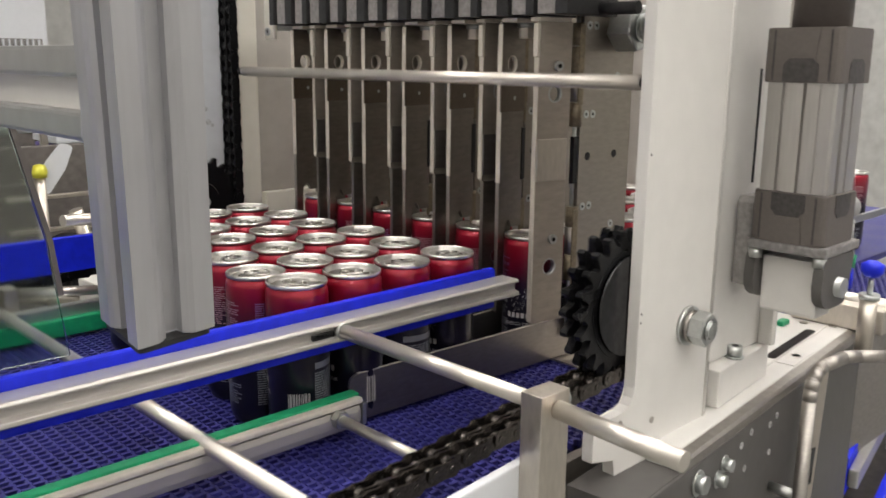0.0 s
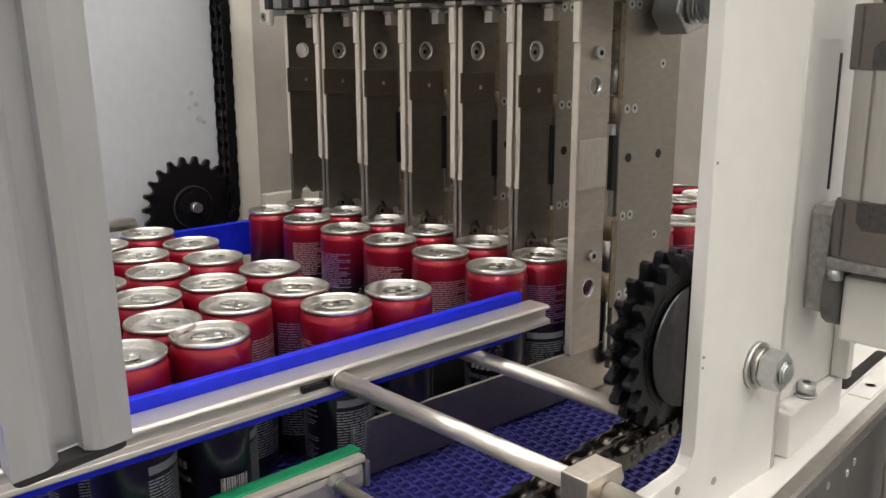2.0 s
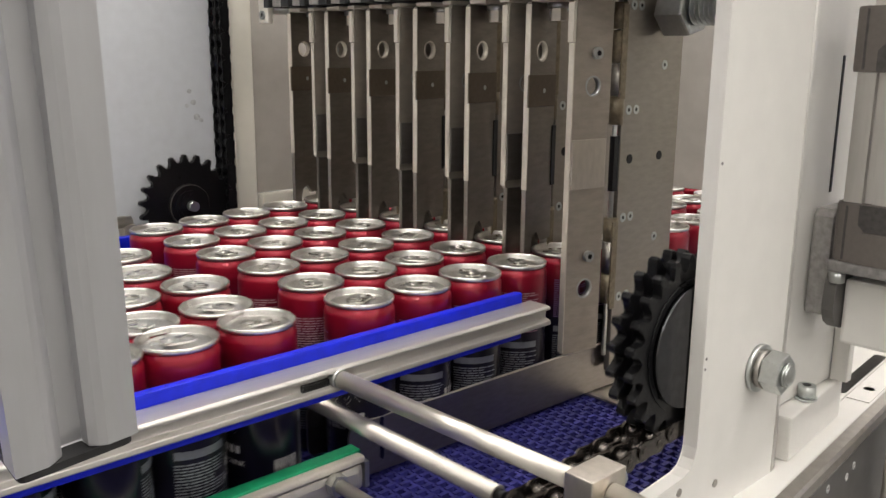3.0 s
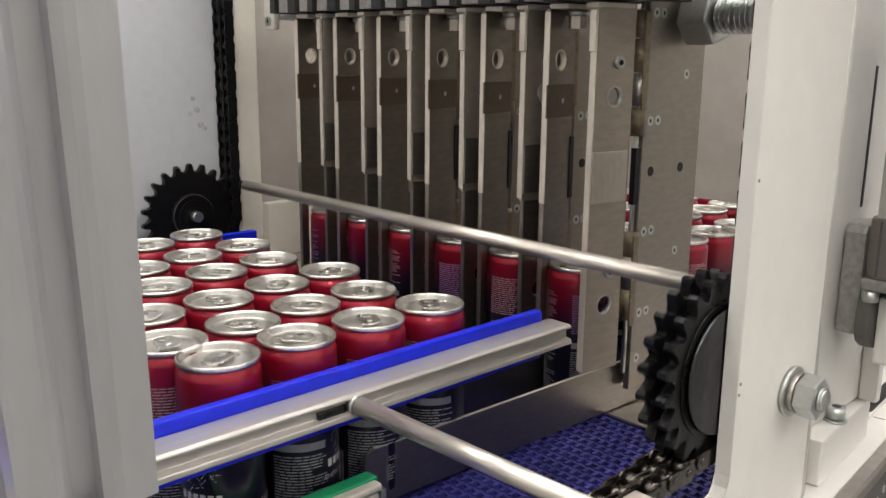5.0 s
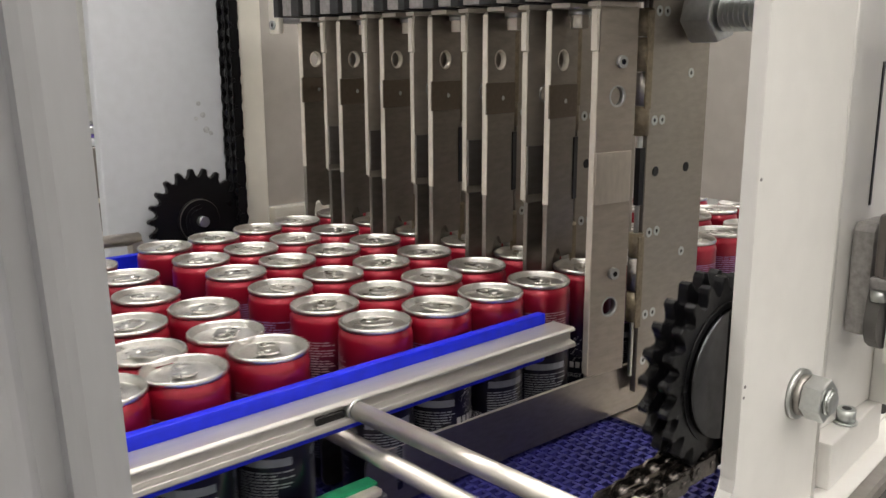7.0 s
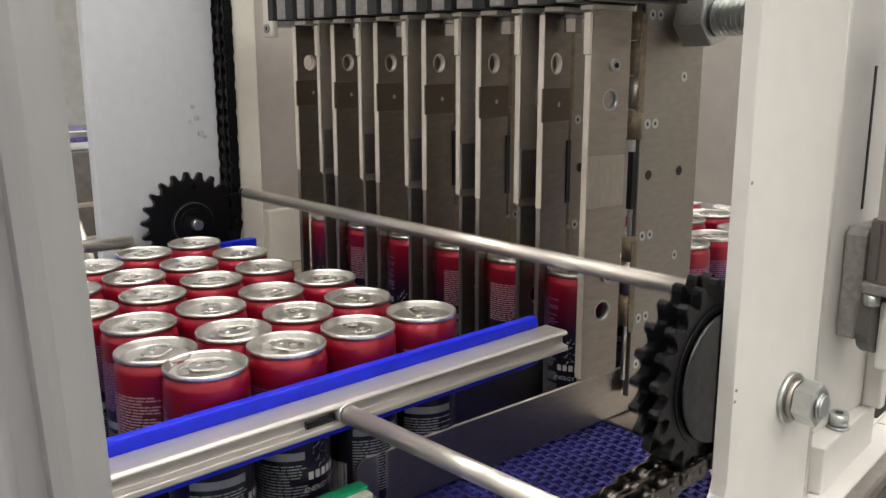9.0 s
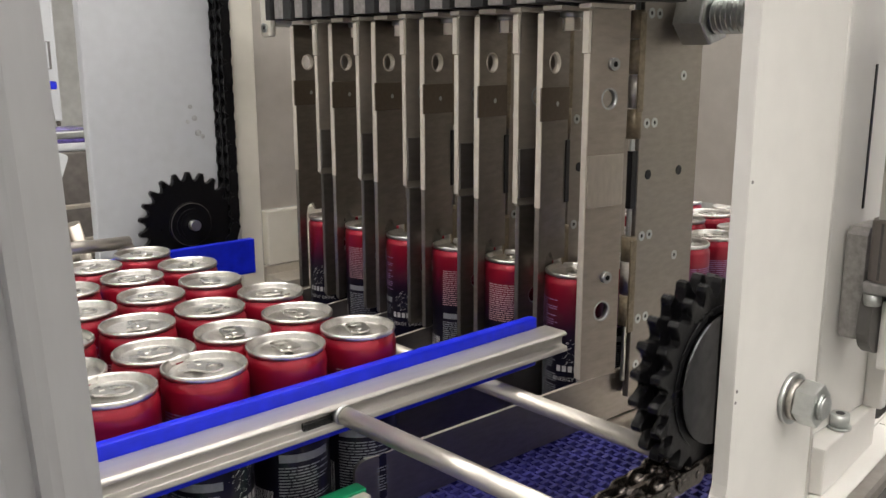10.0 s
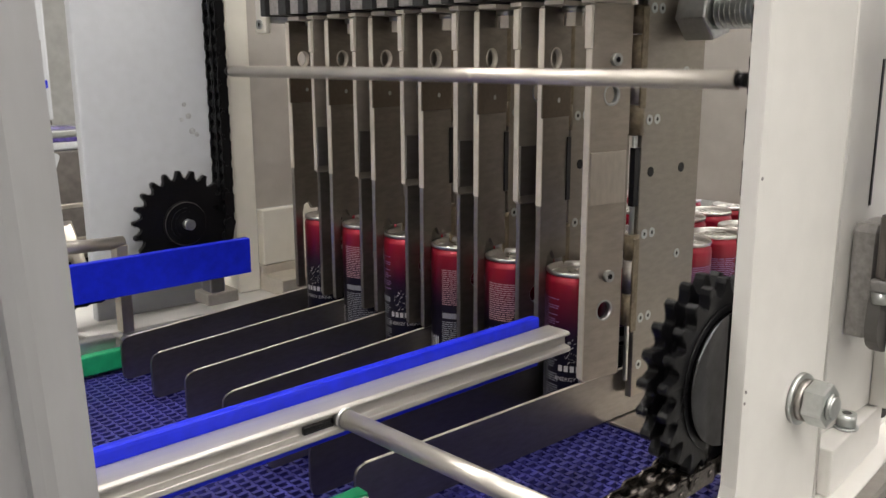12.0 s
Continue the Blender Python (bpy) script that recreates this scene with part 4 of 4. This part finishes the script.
def can_place(lane, n, t):
    """Where the n-th can of a lane stands at t; four cans leave at each opening of the gate."""
    pack, j = divmod(n, 4)
    if pack > 2 or t < GATE[pack]:
        done = [g for g in GATE if t >= g]
        k = len(done) - 1
        wait = n - 4 * k
        x = float(np.interp(t - GATE[k], *zip(*RELEASE)))
        moved = max(x, 0.095 - 4 * CAN_STEP)
        x = moved + wait * CAN_STEP
        lean = 0.0
    else:
        u = t - GATE[pack]
        x = float(np.interp(u, *zip(*RELEASE))) + j * (CAN_STEP if u < 2 else 0.0577)
        lean = SHIFT[lane] * min(1, max(0, (u - 1.6) / 1.6))
        if lane == 5 and j >= 2 and pack < 2:
            s = float(np.interp(u, *zip(*STALL))) - (3 - j) * 0.0577
            if u > 3.3:
                x = s
            elif u > 2.8:
                x = x + (s - x) * (u - 2.8) / 0.5
    y = float(np.interp(x, FUNNEL_X, FUNNEL_Y[lane])) + 0.0045 * min(1, max(0, (x - 0.066) / 0.02))
    return x + lean, y


# ---- build ----
hall()
belt = mesh_belt()
belt_bed()
for k in range(7):
    divider(k)
    lane_strip(k)
flaps_a = [flap_a(k) for k in range(1, 7)]
flaps_b = [flap_b(k) for k in range(0, 6)]
top_comb()
near_rail()
green_rails()
wheel_far = chain_wheel(pose(SPR_X, CHAIN_FAR, SPR_Z), ((0.0265, -0.0072, -0.0041, BLACK), (0.0258, -0.0078, -0.0073, STRIP), (0.0251, -0.0090, -0.0079, BLACK), (0.0190, -0.0105, -0.0091, BLACK), (0.0150, -0.0112, -0.0106, BLACK), (0.0062, -0.020, -0.0113, ZINC), (0.020, 0.0041, 0.019, BLACK)), (0.0,))
wheel_near = chain_wheel(pose(SPR_X, CHAIN_NEAR, SPR_Z), ((0.0450, -0.0103, -0.0037, BLACK), (0.0455, -0.0185, -0.0177, BLACK), (0.0415, -0.0222, -0.0186, DARKSTEEL), (0.012, 0.0037, 0.010, DARKSTEEL)), (0.0, -0.0140))
chain_far, links_far = chain_loop(CHAIN_FAR + 0.009, (-0.0150, 0.0), "oily black roller chain of the far side", BLACK)
chain_near, links_near = chain_loop(CHAIN_NEAR, (-0.0140, 0.0), "oily dark two-strand roller chain of the near side", OILY)
bars = [push_bar(k) for k in range(5)]
column_near()
column_rear()
base_beam()
air_cylinder()
adjuster()
far_side()
alu_post()

CANS_PER_LANE = 20
first_can = make_can()
cans = []
turn = random.Random(11)
for lane in range(6):
    for n in range(CANS_PER_LANE):
        x, y = can_place(lane, n, 0)
        spin = turn.uniform(0, 360)
        if n == 12:
            spin = (200, 45, 217, 60, 38, 221)[lane]
        m = pose(x, y, 0.0003, 0, 0, spin)
        if not cans:
            first_can.matrix_basis = m
            c = first_can
        else:
            c = copy_thing(first_can, m)
        cans.append((c, lane, n))


# ---- plates and things farther off ----
def lane_hood():
    h = thing("infeed_hood", "grey-beige steel plate hanging over the infeed lanes", "machine plate")
    part("plate", boxm(0.412, 0.420, -0.100, 0.555, 0.150, 0.60, bevel=0.001), GUARDGREY, h)
    part("near_plate", boxm(0.412, 0.418, -0.135, -0.1005, 0.02, 0.60, bevel=0.001), CREAM, h)
    r = thing("infeed_rail", "slim steel rail along the infeed lanes", "guide rail")
    part("rail", boxm(0.235, 1.40, -0.004, 0.002, 0.060, 0.072, bevel=0.001), ZINC, r)
    part("foot", boxm(0.60, 0.62, -0.012, -0.0045, -0.010, 0.070, bevel=0.001), ZINC, r)
    q = thing("cross_rod", "short plain steel cross rod behind the column", "rod")
    part("rod", tube(bmesh.new(), (0.205, -0.060, 0.318), (0.205, -0.150, 0.318), 0.004, 16), ROD, q)


def far_cabinet():
    c = thing("white_cabinet", "pale blue-white machine cabinet with a dark slatted vent", "cabinet", pose(0.72, 3.50, 0))
    part("body", boxm(-0.55, 0.145, 0.0, 0.5, 0.055, 1.3, bevel=0.01), WHITE, c)
    part("stand", boxm(-0.55, 0.145, 0.02, 0.5, -0.95, 0.054, bevel=0.01), HALLDARK, c)
    vent = part("vent", boxm(-0.150, 0.118, -0.006, -0.0005, 0.275, 0.390, bevel=0.001), GREYPLASTIC, c)
    for k in range(11):
        part("slat", boxm(-0.148 + k * 0.0245, -0.141 + k * 0.0245, -0.016, -0.0065, 0.278, 0.387), WHITE, vent)
    l = thing("stop_lever", "steel lever with a blue grip", "lever", pose(0.66, 3.20, 0.0))
    part("arm", tube(bmesh.new(), (0.065, 0, 0.05), (0.050, 0, 0.20), 0.010, 12), ZINC, l)
    part("grip", boxm(0.015, 0.085, -0.02, 0.02, 0.20, 0.232, bevel=0.006), BLUE, l, "blue plastic grip")
    part("cross_arm", tube(bmesh.new(), (0.02, 0, 0.045), (0.20, 0, 0.045), 0.010, 12), ZINC, l)
    knob = bmesh.new()
    bmesh.ops.create_uvsphere(knob, u_segments=14, v_segments=10, radius=0.028)
    part("knob", knob, RED, l, "red ball knob").location = (-0.002, 0, 0.040)
    part("foot", boxm(0.05, 0.09, -0.02, 0.02, -0.95, 0.034), HALLDARK, l)


def far_line():
    """A second line in the hall: a steel table with rails, packs and odd bits on it."""
    t = thing("packing_table", "stainless packing table with steel side rails", "table", pose(0.42, 2.05, 0))
    part("top", boxm(-0.60, 1.60, 0.0, 0.60, -0.14, -0.12, bevel=0.004), STRIP, t)
    for x in (-0.56, 0.5, 1.56):
        for y in (0.03, 0.57):
            part("leg", boxm(x - 0.02, x + 0.02, y - 0.02, y + 0.02, -0.95, -0.141, bevel=0.003), STEEL, t)
    for z, mat in ((0.02, ZINC), (0.10, ZINC)):
        part("side_rail", boxm(-0.60, 1.60, 0.01, 0.03, z, z + 0.02, bevel=0.003), mat, t)
    for x in (-0.45, -0.12, 0.2, 0.6, 1.0, 1.4):
        part("rail_post", boxm(x, x + 0.02, 0.012, 0.028, -0.119, 0.14, bevel=0.002), STEEL, t)
    for k, (x, z) in enumerate([(-0.05, -0.119 + 0.059 * k) for k in range(4)] + [(0.10, -0.119 + 0.059 * k) for k in range(3)] + [(0.46, -0.119 + 0.059 * k) for k in range(5)]):
        p = thing("film_pack", "purple and white film-wrapped pack on the packing table", "pack", pose(0.42 + x, 2.14, z), "film packs")
        part("tray", boxm(0, 0.13, 0, 0.2, 0, 0.022, bevel=0.004), WHITE, p)
        part("wrap", boxm(0.003, 0.127, 0.003, 0.197, 0.0225, 0.056, bevel=0.008), LILAC, p)
    s = thing("paper_sheet", "loose folded white sheet on the machine", "paper", pose(0.165, 1.60, 0.055, 0, -58, 0))
    part("sheet", prism(bmesh.new(), round_poly([(-0.066, -0.020), (0.010, -0.026), (0.066, -0.016), (0.060, 0.014), (0.0, 0.024), (-0.060, 0.016)], 0.010), "y", 0, 0.004), WHITE, s)
    part("holder", boxm(-0.060, -0.045, 0.0042, 0.11, -0.008, 0.008), STEEL, s)
    y = thing("yellow_cap", "small yellow plastic cap on a steel tube", "cap", pose(0.125, 1.585, 0.035))
    part("cap", lathe(bmesh.new(), [(0, 0.032), (0.013, 0.029), (0.018, 0.013), (0.016, 0), (0, 0)], 18), YELLOW, y)
    part("stem", tube(bmesh.new(), (0, 0, -0.335), (0, 0, -0.0005), 0.012, 12), STEEL, y)
    m = thing("feeder_machine", "dark steel feeder machine with bent tubes", "machine", pose(0.15, 1.70, 0))
    part("bed", boxm(-0.35, 0.50, -0.13, 0.20, -0.95, -0.30, bevel=0.01), HALLDARK, m)
    part("back_panel", boxm(-0.60, 0.50, 0.14, 0.16, -0.299, 0.085, bevel=0.004), HALLDARK, m)
    for z in (-0.02, -0.10):
        part("cross_rail", boxm(-0.10, 0.16, -0.105, -0.090, z, z + 0.010, bevel=0.002), STEEL, m)
    for a, b, r in (((-0.1, -0.12, -0.14), (0.25, -0.10, -0.11), 0.014), ((0.02, -0.1, -0.28), (0.30, -0.1, -0.20), 0.02), ((0.05, -0.12, -0.05), (0.12, -0.10, -0.30), 0.016), ((0.22, -0.12, 0.0), (0.22, -0.12, -0.30), 0.012), ((-0.2, -0.1, -0.22), (0.1, -0.12, -0.29), 0.013)):
        part("tube", tube(bmesh.new(), a, b, r, 14), STEEL, m)
    part("drum", tube(bmesh.new(), (0.10, -0.13, -0.22), (0.10, 0.10, -0.22), 0.075, 28), BLACK, m)
    part("panel", boxm(-0.30, 0.02, 0.05, 0.07, -0.299, 0.0, bevel=0.004), HALLDARK, m)


def guard_sheet():
    g = thing("clear_guard", "clear plastic guard sheet with a dark slanted edge", "guard sheet")
    sheet = [(-0.62, 0.276), (-0.404, 0.276), (-0.383, 0.184), (-0.372, 0.092), (-0.62, 0.092)]
    part("sheet", prism(bmesh.new(), sheet, "y", 0.0985, 0.1015), GLASS, g)
    part("edge_strip", prism(bmesh.new(), [(-0.4035, 0.276), (-0.3995, 0.276), (-0.3785, 0.184), (-0.3735, 0.140), (-0.3775, 0.140), (-0.3825, 0.184)], "y", 0.0970, 0.1030), HALLDARK, g)
    ob = thing("guide_tube", "bent steel tube over the far guide", "tube")
    part("tube", tube(bmesh.new(), (-0.235, 0.470, 0.128), (-0.115, 0.500, 0.118), 0.007, 16), ROD, ob)
    part("foot", boxm(-0.125, -0.112, 0.492, 0.508, 0.0185, 0.116, bevel=0.001), STEEL, ob)
    sh = thing("cross_shaft", "slanted steel cross shaft below the far guide", "shaft")
    part("shaft", tube(bmesh.new(), (-0.30, 0.470, 0.052), (-0.20, 0.440, 0.046), 0.006, 16), ROD, sh)
    part("holder", boxm(-0.31, -0.295, 0.458, 0.482, 0.006, 0.060, bevel=0.001), STEEL, sh)


def right_side():
    """Outfeed frame, valve and rails on the far right of the base."""
    f = thing("side_handle", "bent bright steel handle tube on the base side", "handle")
    pts = [(0.192, -0.230, -0.30), (0.1915, -0.230, 0.000), (0.1925, -0.230, 0.010), (0.1960, -0.230, 0.019), (0.2030, -0.230, 0.0255), (0.2130, -0.230, 0.0285), (0.2595, -0.231, 0.0275), (0.2850, -0.235, 0.0240), (0.3300, -0.250, 0.0170), (0.3700, -0.270, 0.0120)]
    bm = bmesh.new()
    for a, b in zip(pts, pts[1:]):
        tube(bm, a, b, 0.0066, 16)
    for q in pts[1:-1]:
        bmesh.ops.create_uvsphere(bm, u_segments=14, v_segments=10, radius=0.0066, matrix=Matrix.Translation(q))
    for face in bm.faces:
        face.smooth = True
    part("tube", bm, STRIP, f)
    for z in (-0.10, -0.20):
        part("fixing", tube(bmesh.new(), (0.192, -0.1990, z), (0.192, -0.2240, z), 0.005, 12), ZINC, f)
    p = thing("slotted_plate", "upright slotted steel plate beside the base", "machine plate", pose(0.252, -0.2130, 0, 0, 5, 0))
    part("plate", boxm(-0.013, 0.013, -0.004, 0.004, -0.36, 0.010, bevel=0.001), STEEL, p)
    for z in (-0.09, -0.16, -0.24):
        part("slot", boxm(-0.004, 0.004, -0.0048, -0.0042, z - 0.02, z + 0.02), BLACK, p)
    v = thing("valve_post", "turned steel post with a blue hand wheel", "valve", pose(0.400, -0.200, -0.014))
    part("post", tube(bmesh.new(), (0, 0, 0.0006), (0, 0, 0.070), 0.0095, 24), STEEL, v)
    part("collar", tube(bmesh.new(), (0, 0, 0.0702), (0, 0, 0.076), 0.0112, 24), ZINC, v)
    part("stem", tube(bmesh.new(), (0, 0, 0.0762), (0, 0, 0.096), 0.0032, 14), ZINC, v)
    part("hand_wheel", lathe(bmesh.new(), [(0, 0.0965), (0.008, 0.0965), (0.0125, 0.102), (0.0125, 0.110), (0.006, 0.114), (0, 0.114)], 18), BLUE, v, "blue plastic hand wheel")
    b = thing("bearing_bar", "flat bright steel bar across the base end", "machine bar")
    part("bar", boxm(0.452, 0.477, -0.20, -0.09, 0.0008, 0.030, bevel=0.002), STEEL, b)
    part("roller", tube(bmesh.new(), (0.4905, -0.20, 0.025), (0.4905, -0.09, 0.025), 0.012, 20), ROD, b)
    n = thing("green_pad", "small green wear pad beside the base slot", "wear pad")
    part("pad", boxm(0.400, 0.420, -0.104, -0.094, 0.0006, 0.007, bevel=0.002), GREEN, n)
    o = thing("outfeed_frame", "grey frame with bright blue conveyor side rails", "conveyor", pose(0.557, -0.117, -0.200, 0, 0, 11))
    for x0, y, z in ((-0.050, 0.0, 0.0), (-0.060, -0.034, -0.012), (-0.040, -0.075, -0.075)):
        part("side_rail", boxm(x0, 1.05, y, y + 0.012, z - 0.026, z + 0.026, bevel=0.002), BLUE, o, "blue side rail")
        part("rail_profile", boxm(x0, 1.05, y - 0.014, y - 0.0005, z - 0.014, z + 0.012, bevel=0.003), ALU, o)
    for x in (0.02, 0.50, 0.95):
        part("leg", boxm(x, x + 0.04, -0.05, -0.01, -0.750, -0.1505, bevel=0.002), ALU, o)
        part("cross_beam", boxm(x, x + 0.04, -0.10, 0.03, -0.150, -0.112, bevel=0.002), ALU, o)
        part("upright", boxm(x + 0.01, x + 0.03, 0.0165, 0.028, -0.1118, 0.06, bevel=0.002), ALU, o)
    # added dark box, stands in for dark clutter over the bright floor
    d = thing("dark_filler_box", "low dark box added under the outfeed rails to darken the bright floor", "cabinet", pose(0.95, -0.10, -0.95))
    part("body", boxm(-0.15, 1.6, -0.10, 0.65, 0.06, 0.56, bevel=0.01), HALLDARK, d)
    part("plinth", boxm(-0.12, 1.57, -0.07, 0.62, 0.0, 0.0595), BLACK, d)
    part("panel", boxm(-0.10, 0.70, -0.106, -0.1005, 0.12, 0.50, bevel=0.002), CASTGREY, d)
    w = thing("far_rack", "tall grey rack with blue shelves and dark boxes", "rack", pose(2.1, -1.05, 0))
    for x in (0.0, 0.9):
        for y in (0.0, 0.5):
            part("upright", boxm(x - 0.02, x + 0.02, y - 0.02, y + 0.02, -0.95, 1.3, bevel=0.003), WHITE, w)
    for z in (-0.35, -0.02, 0.30, 0.62):
        part("shelf", boxm(-0.02, 0.92, -0.02, 0.52, z, z + 0.03, bevel=0.003), BLUE if z < 0.4 else WHITE, w)
    for k, (x, z, h) in enumerate(((0.05, -0.319, 0.2), (0.35, -0.319, 0.24), (0.65, -0.319, 0.18), (0.05, 0.011, 0.18), (0.45, 0.011, 0.22), (0.2, 0.331, 0.2))):
        bx = thing("storage_box", "dark storage box standing on the rack shelf", "box", pose(2.1 + x, -1.02, z), "storage boxes")
        part("body", boxm(0, 0.24, 0.02, 0.40, 0, h, bevel=0.006), GREYPLASTIC if k % 2 else STRIP, bx)
        part("lid", boxm(-0.006, 0.246, 0.014, 0.406, h + 0.0005, h + 0.02, bevel=0.004), WHITE, bx)


lane_hood()
far_cabinet()
far_line()
guard_sheet()
right_side()


# ---- what moves ----
def motions():
    times = [0.2 * k for k in range(61)]
    # belt
    walk(belt, [(t, pose(-0.057 * t, 0, 0)) for t in (0, 6, 12)])
    # cans
    for c, lane, n in cans:
        a = math.degrees(c.matrix_basis.to_euler().z)
        steps = times if n < 12 else [0, 1.0, 1.2, 1.5, 2.0, 2.5, 3.0, 3.2, 4.0, 5.0, 5.2, 5.5, 6.0, 6.5, 7.0, 7.2, 8.0, 12.0]
        walk(c, [(t, pose(*can_place(lane, n, t), 0.0003, 0, 0, a)) for t in steps])
    # gate flaps: shut, open, shut, open, shut
    swing = ((0, 1), (1.12, 1), (1.36, 0), (2.84, 0), (3.0, 1), (5.08, 1), (5.34, 0), (6.82, 0), (7.0, 1), (12, 1))
    for f, sign in [(f, -1) for f in flaps_a] + [(f, 1) for f in flaps_b]:
        p = f.matrix_basis.translation.copy()
        walk(f, [(t, pose(p.x, p.y, p.z, 0, 0, sign * 9.5 * s)) for t, s in swing])
    # chains, wheels and push bars
    for w in (wheel_far, wheel_near):
        p = w.matrix_basis.translation.copy()
        walk(w, [(t, pose(p.x, p.y, p.z, 0, math.degrees(travelled(t) / SPR_R), 0)) for t in times])
    for links in (links_far, links_near):
        for ob, s in links:
            rows = []
            for t in times:
                x, z, a = loop_point(s + travelled(t))
                rows.append((t, pose(x, 0, z, 0, a, 0)))
            walk(ob, rows)
    for k, b in enumerate(bars):
        rows = []
        for t in times:
            x, z, a = loop_point(BAR_AT_ZERO - k * BAR_STEP + travelled(t))
            rows.append((t, pose(x, 0, z)))
        walk(b, rows)


motions()
